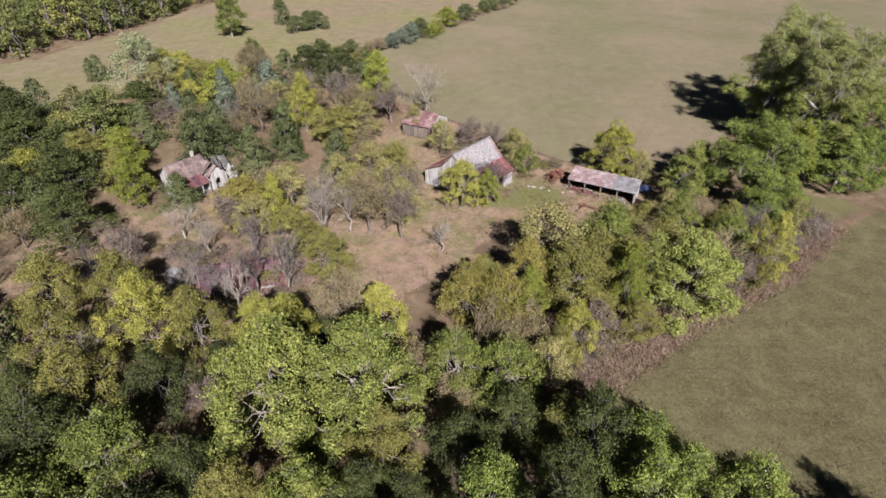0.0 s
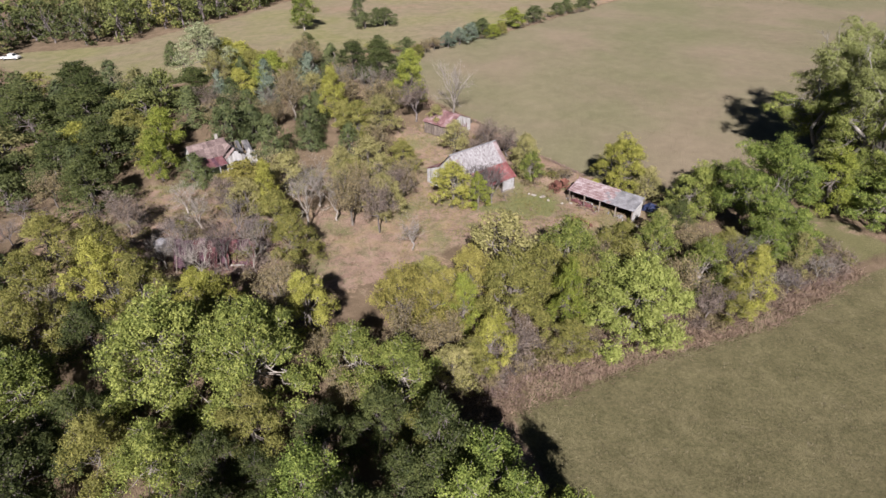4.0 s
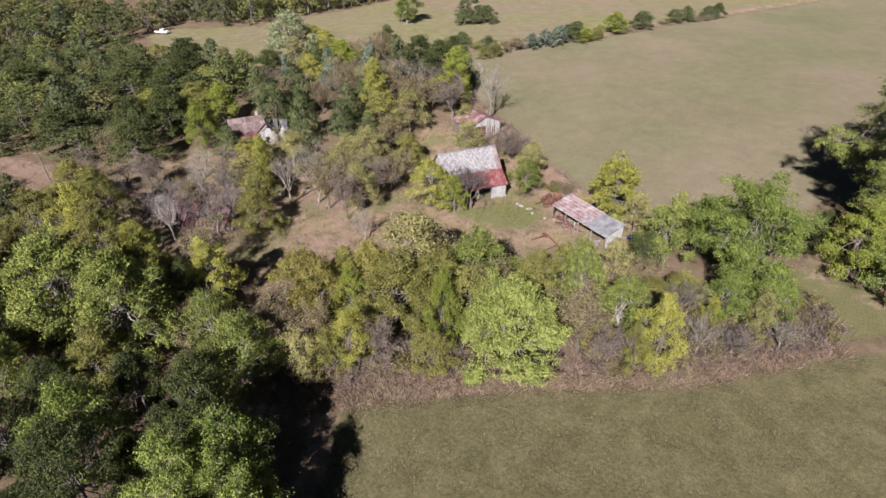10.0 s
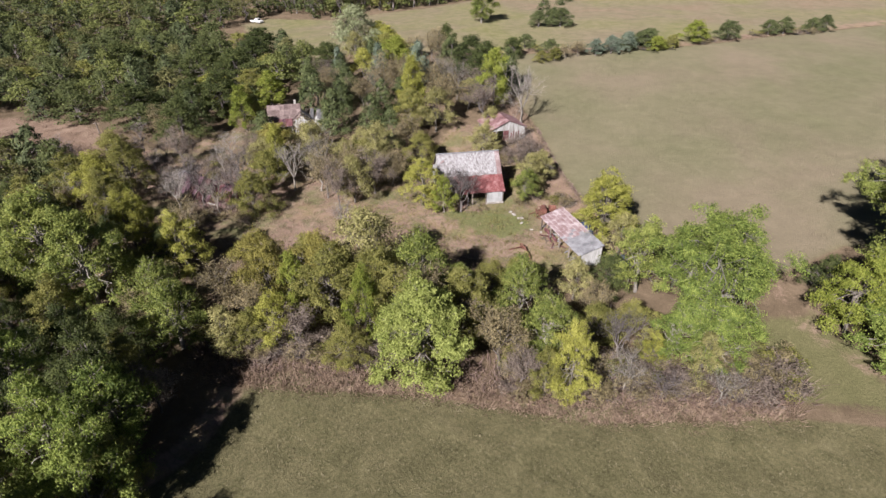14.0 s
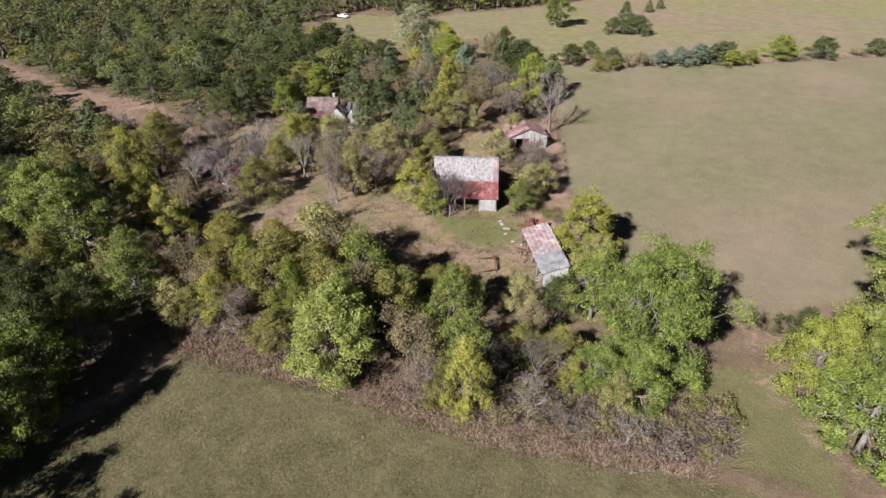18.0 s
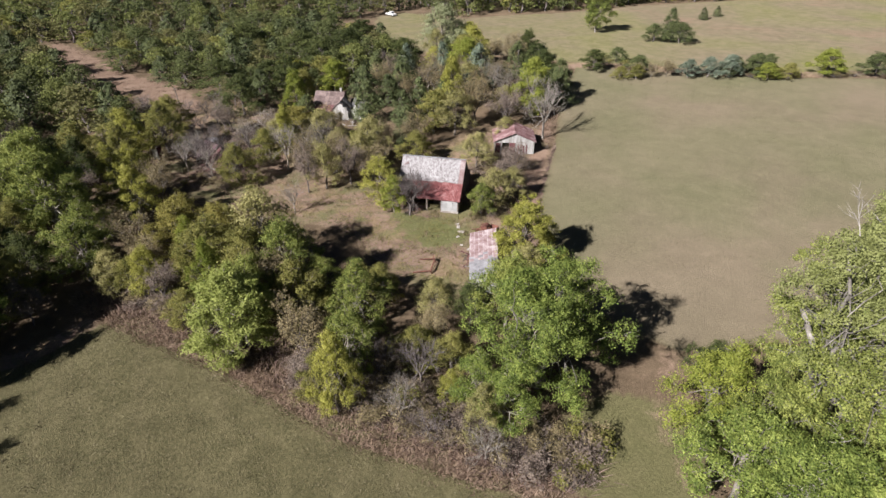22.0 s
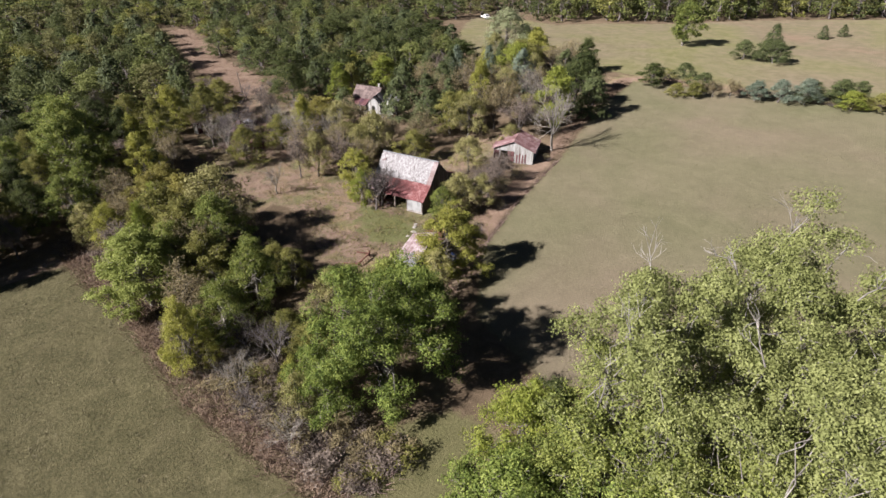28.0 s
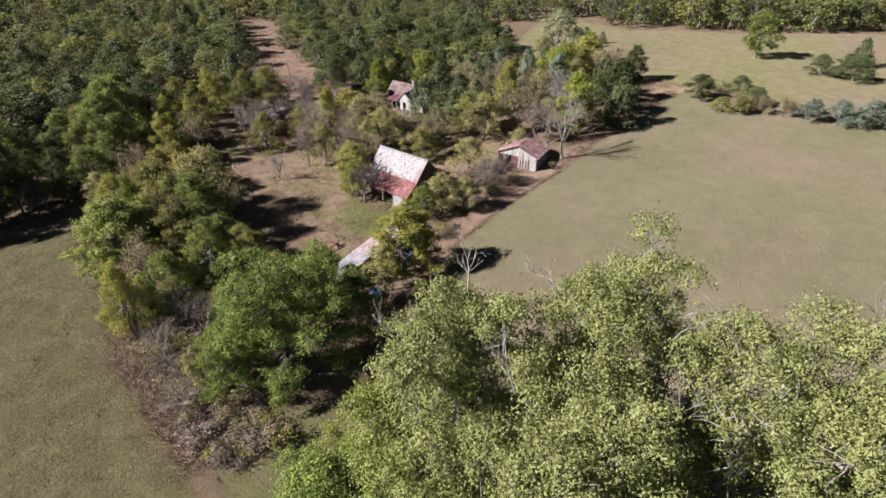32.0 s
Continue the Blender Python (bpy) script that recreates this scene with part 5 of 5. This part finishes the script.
for bx, by, bh, br in ((-56, 55, 4.2, 2.4), (-52.5, 58.5, 4.8, 2.6), (-48.5, 55.2, 4.4, 2.6), (-46, 60, 4.6, 2.8), (-43, 56.4, 4.0, 2.4), (-40.5, 62, 4.4, 2.6), (-37.5, 54.6, 4.2, 2.4), (-60, 61, 4.0, 2.4), (-62, 47, 4.6, 2.6), (-55, 47.5, 5.0, 2.6)):
    plant("dark_bare", bx, by, bh, br, group="bare scrub in the clearing")
# round the house and the grove behind it
plant("lime", -47.6, 77.6, 9.8, 3.0)
plant("olive", -50.6, 80.4, 8.8, 3.0)
plant("lime", -54.2, 88.6, 9.0, 4.0)
plant("yellow", -27.0, 106.0, 12.2, 3.0)
plant("lime", -13.6, 117.2, 12.6, 3.9)
plant("wheat", -11.6, 81.4, 9.6, 3.4)
plant("brown", -13.4, 91.2, 8.0, 3.6)
plant("lime", 6.9, 77.8, 6.4, 2.0)
plant("dark_bare", 7.6, 80.6, 7.0, 3.4)
plant("yellow", 3.0, 77.4, 8.4, 3.4)
plant("dark_bare", 8.8, 79.6, 7.2, 3.6)
plant("dark_bare", 5.2, 80.6, 6.4, 3.2)
plant("wheat", 13.2, 91.8, 7, 2.9)
plant("green", 14.2, 89.0, 6.0, 2.3)
plant("dark_bare", 12.0, 95.0, 5.4, 3.6)
plant("grey", 9.2, 97.6, 6.0, 3.2)
plant("grey", 5.4, 100.6, 5.6, 3.0)
plant("wheat", 12.8, 95.4, 6.0, 2.4)
plant("lime", 70.5, 117.5, 11, 4.6)
plant("cedar", -41.2, 78.0, 5.4, 3.6)
plant("yellow", 28.6, 86.9, 11.0, 4.65)
plant("wheat", 32.4, 84.6, 6.8, 2.4)
plant("tall_bare", -3.4, 113.2, 13.2, 5.0)
plant("cedar", -18.5, 91.4, 7.2, 3.4)
plant("wheat", -23.0, 76.0, 8.4, 3.9)
plant("olive", -14.0, 79.6, 6.4, 3.3)
plant("dark", -22.8, 125.7, 10.6, 5.3)
plant("cedar", -17.0, 126.8, 9.5, 4.2)
plant("cedar", -35.7, 128.6, 9, 4.5)
plant("lime", -47.7, 121.0, 9.5, 5.2)
plant("dark", -31.3, 131.0, 9.5, 4.5)
plant("brown", -36.1, 106.2, 10.1, 4.7)
plant("olive", -53.2, 124.2, 8.5, 5.3)
plant("cedar", -32.4, 88.8, 9, 4.1)
plant("silver", -52.4, 107.0, 9, 3.1)
plant("silver", -44.7, 112.9, 10, 3.2)
plant("silver", -37.3, 118.7, 10, 4.7)
plant("willow", -66.2, 124.3, 14, 6.7)
plant("yellow", -59.4, 129.9, 8.5, 4.5)
plant("cedar", -82.9, 135.7, 6, 3.0)
plant("cedar", -43.1, 101.3, 8, 4.0)
plant("dark", -60.4, 109.8, 8.5, 5.6)
plant("dark", -72.5, 91.3, 10.6, 7.0)
plant("dark", -51.5, 66.0, 9.5, 4.6)
plant("gold", -29.1, 72.9, 7.4, 4.9)
plant("bare", -17.6, 74.2, 9.0, 4.2)
plant("grey", -5.9, 75.4, 7.8, 3.4)
plant("brown", -17.2, 106.3, 9.5, 4.5)
plant("olive", -8.1, 88.5, 6.4, 3.4)
plant("grey", -10.6, 109.8, 9.0, 4.2)
plant("grey", -41.2, 60.5, 6.7, 3.1)
plant("dark", -58.8, 79.2, 10.6, 5.3)
plant("olive", -60.6, 88.3, 8.5, 5.2)
plant("dark", -65.2, 75.6, 8.5, 4.9)
plant("brown", -57.9, 65.6, 6.7, 3.1)
plant("wheat", -5.7, 106.1, 5.6, 2.3)
plant("cedar", -48.0, 104.1, 9, 4.0)
plant("yellow", -65.1, 131.9, 8.5, 4.7)
plant("cedar", -28.1, 95.1, 7, 3.5)
plant("dark", -83.1, 88.5, 10.6, 7.0)
plant("cedar", -78.0, 70.1, 12, 5.0)
plant("dark", -79.6, 101.1, 9.5, 6.3)
plant("hedge_silver", -14.4, 163.0, 4.4, 2.7)
plant("hedge_silver", -11.7, 166.7, 5.0, 2.7)
plant("hedge_silver", -9.0, 170.4, 5.6, 2.7)
plant("hedge_cedar", -9.5, 178.5, 4.0, 2.3)
plant("hedge_cedar", -7.3, 181.7, 4.5, 2.3)
plant("olive", -3.3, 177.8, 3.5, 2.2)
plant("olive", -1.1, 180.8, 4.0, 2.2)
plant("lime", 1.2, 190.7, 6.4, 4.2)
plant("hedge_cedar", 7.5, 199.6, 5.5, 4.0)
plant("hedge_cedar", 14.4, 213.1, 4.4, 2.9)
plant("hedge_cedar", 17.4, 217.1, 5.0, 2.9)
plant("hedge_cedar", 22.7, 225.7, 4.4, 2.8)
plant("hedge_cedar", 25.5, 229.5, 5.0, 2.8)
plant("brown", -21.6, 153.8, 3.5, 2.0)
plant("brown", -19.6, 156.6, 4.0, 2.0)
plant("brown", -17.6, 159.4, 4.5, 2.0)
plant("dark", -31.0, 148.5, 5.3, 3.5)
plant("hedge_cedar", -25.1, 157.7, 4, 3.0)
plant("hedge_cedar", -40.2, 188.0, 6, 3.8)
plant("cedar", -53.3, 198.0, 7, 3.5)
plant("wheat", -15.4, 100.6, 9.0, 4.2)
plant("cedar", -42.8, 92.2, 10, 4.9)
plant("wheat", -0.4, 96.8, 6.7, 3.1)
plant("cedar", -58.5, 72.3, 8, 4.0)
plant("yellow", -65.3, 81.2, 8.5, 5.1)
plant("dark", -108.7, 78.8, 9.5, 6.3)
plant("dark", -88.2, 108.6, 9.5, 6.3)
plant("dark", -71.7, 65.2, 8.5, 5.6)
plant("cedar", -55.8, 100.6, 8, 4.0)
plant("green", -63.8, 177.0, 12.4, 5.2)
plant("hedge_cedar", -45.9, 183.5, 5.3, 3.1)
plant("hedge_cedar", -42.9, 187.7, 6.0, 3.1)
plant("cedar", -61.5, 222.1, 4, 2.0)
plant("cedar", -62.7, 230.3, 3.5, 1.8)
plant("cedar", -88.9, 142.5, 3.5, 1.8)
plant("hedge_cedar", -33.6, 158.4, 4, 2.8)
plant("olive", -22.7, 149.7, 3.1, 2.2)
plant("olive", -20.5, 152.7, 3.5, 2.2)
plant("hedge_cedar", -9.6, 171.9, 4.8, 3.2)
plant("hedge_cedar", -6.4, 176.3, 5.5, 3.2)
plant("lime", -3.3, 176.0, 4.2, 2.8)


# ---- the great cottonwoods by the track ----
def cottonwood(x, y, h, r, seed, dead=0, leaf="cotton", n=130, heavy=30, label="huge pale green cottonwood with dead grey branches in its crown", group="cottonwoods by the track"):
    """A very large tree built at its own size: stout pale limbs, many lobes of small leaves, dead leaders on top."""
    rng = np.random.default_rng(seed)
    t = thing("cottonwood_tree", pose(x, y, height(x, y)), label, "tree", group)
    boughs = []
    for i in range(heavy):
        lvl = (i + .5) / heavy
        a = i * 2.4 + rng.uniform(-.5, .5)
        rr = r * (1 - lvl ** 3.0) ** .5 * (.80 + .2 * min(1, lvl * 3)) * rng.uniform(.55, .98)
        boughs.append(np.array([rr * math.cos(a), rr * math.sin(a), h * (.15 + .76 * lvl ** .85) + rng.uniform(-.7, .7)]))
    lobes = []
    for i in range(n):
        c = boughs[i % heavy] + rng.normal(0, 1, 3) * np.array([r * .13, r * .13, r * .10])
        if i % 6 == 5:
            c = boughs[i % heavy] * np.array([.45, .45, .86]) + rng.normal(0, r * .1, 3)
        s = rng.uniform(.7, 1.5)
        lobes.append((c, np.array([s * 1.15, s * 1.15, s * .8])))
    fork = np.array([rng.uniform(-.5, .5), rng.uniform(-.5, .5), h * .16])
    trunk = limb_path(rng, (0, 0, -.8), fork, .85, .7, 3, 0)
    heads = []
    for k in range(4):
        a = k * 1.57 + rng.uniform(-.3, .3)
        hd = np.array([r * .5 * math.cos(a), r * .5 * math.sin(a), h * rng.uniform(.55, .82)])
        trunk += limb_path(rng, fork, hd, .34, .09, 6, .03)
        heads.append(hd)
    for hd in heads:
        for f in (.62, .8, 1.0):
            lobes.append((fork + (hd - fork) * f + rng.normal(0, .5, 3), np.array([1.7, 1.7, 1.3])))
    pos, nor = clumps(rng, lobes, 24, 40, .27)
    lv, lf = leaf_sprays(rng, pos, nor, .145, .122, loose=.45)
    limbs = []
    for c, rad in lobes:
        hd = heads[int(np.argmin([np.hypot(*(c - q)[:2]) for q in heads]))]
        st = fork + (hd - fork) * rng.uniform(.25, .95)
        limbs += limb_path(rng, st, c, .055, .022, 5, .05)
        for _ in range(5):
            limbs += limb_path(rng, c, c + unit(rng.normal(0, 1, 3) + np.array([0, 0, .3])) * rad * rng.uniform(.9, 1.15), .03, .01, 3, 0)
    part("trunk", mesh_from("trunk", *join(tubes(trunk, 9), tubes(limbs, 5)), [BARK_WHITE], smooth=True), t)
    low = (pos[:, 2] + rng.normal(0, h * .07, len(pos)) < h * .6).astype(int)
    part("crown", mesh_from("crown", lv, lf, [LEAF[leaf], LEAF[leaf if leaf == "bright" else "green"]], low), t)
    for k in range(dead):
        segs = []
        a = k * 2.1 + seed
        p = np.array([r * .5 * math.cos(a), r * .5 * math.sin(a), h * .84])
        branching(rng, p, unit(np.array([math.cos(a) * .5, math.sin(a) * .5, 1.0])), h * .06, .06, 3, segs, .5, .2)
        part("dead_branch", mesh_from("dead_branch", *tubes(segs, 4), [BARK_WHITE], smooth=True), t, None, "bleached leafless dead branch")
    planted.append((x, y, r))
    return t


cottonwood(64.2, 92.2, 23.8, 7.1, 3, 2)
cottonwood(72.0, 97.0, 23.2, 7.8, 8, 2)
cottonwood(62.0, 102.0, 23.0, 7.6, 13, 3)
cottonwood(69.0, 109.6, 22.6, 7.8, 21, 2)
cottonwood(68.0, 84.6, 10.5, 4.4, 34, 0, "bright", 56, 14, label="large green cottonwood with drooping outer boughs")
cottonwood(73.4, 87.6, 15.0, 5.4, 40, 0, "bright", 60, 16, label="large green cottonwood with drooping outer boughs")
cottonwood(46.2, 76.4, 14.6, 6.9, 52, 0, "bright", 84, 17, label="broad bright green tree with gnarled grey limbs by the field", group="")


# ---- woods that fill the west and north ----
def thicket(poly, spacing, kinds, hs, rs, woodland, seed, keep=0.62, group="", limit=400, roads=(), rough_form=True):
    """Trees strewn over a stretch of land, clear of those that stand already."""
    rng = random.Random(seed)
    xs, ys = [p[0] for p in poly], [p[1] for p in poly]
    made = 0
    y = min(ys)
    while y < max(ys) and made < limit:
        x = min(xs)
        while x < max(xs):
            px, py = x + rng.uniform(-.42, .42) * spacing, y + rng.uniform(-.42, .42) * spacing
            x += spacing
            a, b = np.array([px]), np.array([py])
            if inside(a, b, poly)[0] < 0 or any(inside(a, b, q)[0] > -0.5 for q in roads):
                continue
            r = rng.uniform(*rs)
            if any((px - u) ** 2 + (py - v) ** 2 < (keep * (r + w)) ** 2 for u, v, w in planted):
                continue
            if woodland is None:
                plant(rng.choice(kinds), round(px, 1), round(py, 1), rng.uniform(*hs), r, group)
            else:
                woodland.add(rng.choice(kinds), px, py, rng.uniform(*hs), r, rough_form)
            made += 1
        y += spacing * .9
    return made


SHADED = (NORTH_FIELD, BACK_FIELD)
ROADS = (WEST_TRACK, NORTH_FIELD, FRONT_FIELD, BACK_FIELD)
FAR_WOODS = ["dark", "green", "olive", "dark", "green", "dark", "olive", "cedar", "yellow"]
WOODS = ["dark", "cedar", "olive", "dark", "green", "cedar", "olive", "dark", "green", "dark", "cedar", "dark", "yellow"]
# understorey of the near woods
thicket([(-48, 12), (14, 12), (15.5, 34), (4, 42), (-14, 44), (-30, 40), (-48, 44)], 5.6, ["dark", "olive", "dark", "grey", "dark"], (3.6, 6.0), (2.0, 2.8), None, 1, .5, "near woods", 60, ROADS)
# trees south of the field, whose shadows fall on it
thicket([(13, 6), (50, 2), (50, 14), (32, 16), (24, 22), (15, 31)], 5.4, ["dark", "green", "olive", "green"], (9, 12), (3.0, 4.0), None, 12, .5, "trees south of the field", 24)
# the belt between field and yard
thicket([(2, 44), (16, 42), (34, 55), (54, 71), (50, 79), (36, 72), (24, 66), (4, 56)], 4.4, ["olive", "brown", "olive", "grey", "green", "brown"], (4.0, 6.8), (2.0, 2.9), None, 2, .5, "belt by the field", 40, ROADS)
# thin trees between the house and the barn
thicket([(-40, 68), (-26, 66), (-6, 68), (0, 74), (-5, 82), (-14, 90), (-30, 80)], 4.3, ["brown", "wheat", "brown", "grey", "olive"], (6.5, 8.8), (2.5, 3.4), None, 41, .5, "thin trees by the barn", 40, ROADS)
# grove between the house and the upper field
thicket([(-52, 94), (-14, 92), (-9, 104), (-12, 113), (-24, 130), (-48, 140), (-64, 128)], 5.6, ["olive", "brown", "wheat", "dark", "grey", "cedar", "brown", "yellow", "bare"], (6.5, 9.5), (2.8, 4.0), None, 3, .55, "grove above the house", 44, ROADS)
# scrub round the collapsed barn
thicket([(-36, 62), (-14, 62), (-4, 70), (-10, 82), (-24, 82), (-38, 72)], 5.0, ["brown", "bare", "grey", "olive", "brown"], (5, 7.5), (2.6, 3.6), None, 4, .62, "scrub by the barn", 20, ROADS)
# tall trees in the corner of the woods, shading the field's edge
thicket([(7, 13), (23, 11), (24.5, 18), (19.5, 27), (10, 31), (6, 24)], 4.8, ["dark", "dark", "bright", "dark"], (10.5, 13.5), (3.0, 4.2), None, 31, .42, "woods by the field corner", 16, SHADED)
# western woods, near and far
near_woods, far_woods = Woodland(), Woodland()
thicket([(-150, 16), (-130, -10), (-110, -20), (-20, -40), (14, -20), (14, 12), (-46, 14), (-44, 42), (-52, 46), (-64, 43), (-76, 37), (-103, 27), (-130, 20)], 6.4, WOODS, (6, 11), (3.4, 6.2), near_woods, 5, .46, "", 330, ROADS, False)
thicket([(-134, 34), (-104, 43), (-83, 56), (-66, 60), (-57, 64), (-54, 78), (-64, 122), (-76, 114), (-110, 112), (-132, 112), (-150, 100), (-160, 60)], 6.4, WOODS, (5, 9.5), (3.2, 6.2), near_woods, 6, .46, "", 300, ROADS, False)
near_woods.make("woodland", "dense mixed green woods west of the farm")
thicket([(-250, -120), (-20, -120), (-20, -40), (-110, -20), (-150, 16), (-150, 24), (-180, 14), (-260, 8)], 9.0, FAR_WOODS, (7, 11), (5.0, 7.4), far_woods, 7, .46, "", 330, ROADS)
thicket([(-270, 10), (-180, 16), (-134, 35), (-160, 60), (-150, 100), (-140, 114), (-146, 148), (-270, 160)], 8.6, FAR_WOODS, (6.5, 10), (4.8, 7.0), far_woods, 8, .46, "", 300, ROADS)
thicket([(-113, 160), (-101, 193), (-97, 221), (-92, 250), (-64, 330), (-60, 420), (-160, 420), (-170, 160), (-144, 150)], 7.0, ["dark", "green", "yellow", "olive", "green", "dark", "green"], (10, 15), (4.4, 6.2), far_woods, 9, .46, "", 330, ROADS)
far_woods.make("far_woodland", "distant autumn woods beyond the pasture")


# ---- brush, dry grass and weeds ----
def along(poly_pts, n, width, rng):
    pts = np.array(poly_pts, float)
    seg = np.linalg.norm(np.diff(pts, axis=0), axis=1)
    cum = np.concatenate([[0], np.cumsum(seg)])
    d = rng.uniform(0, cum[-1], n)
    i = np.clip(np.searchsorted(cum, d) - 1, 0, len(seg) - 1)
    t = ((d - cum[i]) / seg[i])[:, None]
    p = pts[i] + (pts[i + 1] - pts[i]) * t
    nrm = unit(np.stack([-(pts[i + 1] - pts[i])[:, 1], (pts[i + 1] - pts[i])[:, 0]], 1))
    return p + nrm * rng.uniform(width[0], width[1], (n, 1))


def within(poly, n, rng):
    p = np.array(poly, float)
    q = rng.uniform(p.min(0), p.max(0), (n * 3, 2))
    return q[inside(q[:, 0], q[:, 1], poly) > 0][:n]


def tufts(name, centres, blades, tall, spread, mat, label, rng, width=.06):
    """Tufts of upright blades, joined into one growth."""
    n = len(centres)
    c = np.repeat(centres, blades, 0)
    k = np.repeat(rng.uniform(.55, 1.3, n), blades)[:, None]
    m = len(c)
    off = rng.normal(0, spread, (m, 2))
    base = c + off
    z = rise(base[:, 0], base[:, 1])
    h = tall * rng.uniform(.5, 1.2, m) * k[:, 0]
    lean = off * .9 + rng.normal(0, .18, (m, 2)) * h[:, None]
    a = rng.uniform(0, 6.28, m)
    w = width * rng.uniform(.6, 1.4, m)
    dx, dy = np.cos(a) * w, np.sin(a) * w
    b0 = np.stack([base[:, 0] - dx, base[:, 1] - dy, z - .05], 1)
    b1 = np.stack([base[:, 0] + dx, base[:, 1] + dy, z - .05], 1)
    top = np.stack([base[:, 0] + lean[:, 0], base[:, 1] + lean[:, 1], z + h], 1)
    v = np.stack([b0, b1, top], 1).reshape(-1, 3)
    ob = new(name, mesh_from(name, v, np.arange(3 * m).reshape(-1, 3), [mat]))
    return tagged(ob, label, "grass", kind="stuff")


grow = np.random.default_rng(77)
EDGE = [(9, 35), (16, 38), (30, 48.5), (44, 57), (58.5, 70)]
UPPER_EDGE = [(24, 92.4), (13, 101), (-0.5, 114), (-20, 130), (-35, 146)]
HEDGE = [(-36, 152), (-28, 158), (-10, 173), (6, 196), (24, 229)]
tufts("dry_grass", np.concatenate([along(EDGE, 1900, (-.4, 3.0), grow), along(UPPER_EDGE[2:], 500, (.3, 3.0), grow), along(HEDGE, 700, (-2, 2.5), grow), within(WEST_TRACK, 500, grow), within([(6, 58), (-30, 50), (-34, 66), (-6, 72)], 420, grow), within(YARD, 260, grow)]), 9, .42, .34, STRAW, "tall tan dry grass along the field edges", grow, .042)
# low brown blades put in for the bank's dark shadow line at the field edge
tufts("furrow_weeds", along(UPPER_EDGE[:3], 420, (-.15, .15), grow), 7, .16, .14, TWIG, "thin line of brown blades drawing the bank's shadow where the mown field begins", grow)
tufts("yard_weeds", np.concatenate([within(YARD, 2200, grow), within(HOUSE_YARD, 900, grow)]), 7, .28, .28, WEED, "short olive weeds in the yard", grow, .05)
tufts("brambles", np.concatenate([along(EDGE, 300, (2.0, 6.0), grow), along([(44, 62), (58, 73)], 120, (-1.5, 3.5), grow), within([(-40, 56), (-20, 52), (-14, 60), (-30, 66)], 250, grow)]), 16, .8, .6, TWIG, "tangled purple-brown brambles under the trees", grow, .05)
tufts("pasture_tussocks", np.concatenate([within(FRONT_FIELD[:4] + [(66, 75), (80, 60), (60, 20), (22, 8)], 5200, grow), within([(24, 95), (11, 104), (-4, 118), (-30, 148), (-8, 168), (40, 150), (60, 108)], 3000, grow)]), 5, .12, .16, TUSSOCK, "short mown grass tussocks in the fields", grow, .05)
brush = Woodland()
for p in np.concatenate([along(EDGE[:3], 50, (3.5, 7.5), grow), along([(36, 54), (59, 73)], 130, (0, 6.0), grow), within([(-44, 50), (-16, 50), (-10, 62), (-30, 68), (-46, 62)], 60, grow), within([(4, 86), (16, 88), (20, 94), (8, 100), (-6, 108)], 40, grow), within([(-46, 44), (-64, 50), (-76, 44), (-76, 37), (-60, 41)], 50, grow)]):
    k = grow.random()
    brush.add("bush" if k < .4 else "bramble" if k < .85 else "weedbush", float(p[0]), float(p[1]), grow.uniform(.8, 2.2), grow.uniform(.8, 1.7), True)
brush.make("brush", "tangle of low brown and olive brush under the trees")
for p in np.concatenate([along(EDGE[1:3], 7, (3.5, 6.5), grow), along([(36, 54), (58, 71)], 20, (.8, 5.5), grow)]):
    plant("bush" if grow.random() < .5 else "bramble", float(p[0]), float(p[1]), grow.uniform(1.4, 2.8), grow.uniform(1.0, 1.7), group="bushes along the field edge")
for p in along(HEDGE, 26, (-2.2, 1.6), grow):
    plant("bush" if grow.random() < .5 else "weedbush", float(p[0]), float(p[1]), grow.uniform(1.3, 2.6), grow.uniform(1.3, 2.4), group="bushes in the far hedge")
for p in along(UPPER_EDGE[:3], 10, (1.5, 6.0), grow):
    plant("bush", float(p[0]), float(p[1]), grow.uniform(1.0, 2.2), grow.uniform(.9, 1.6), group="bushes by the upper field")
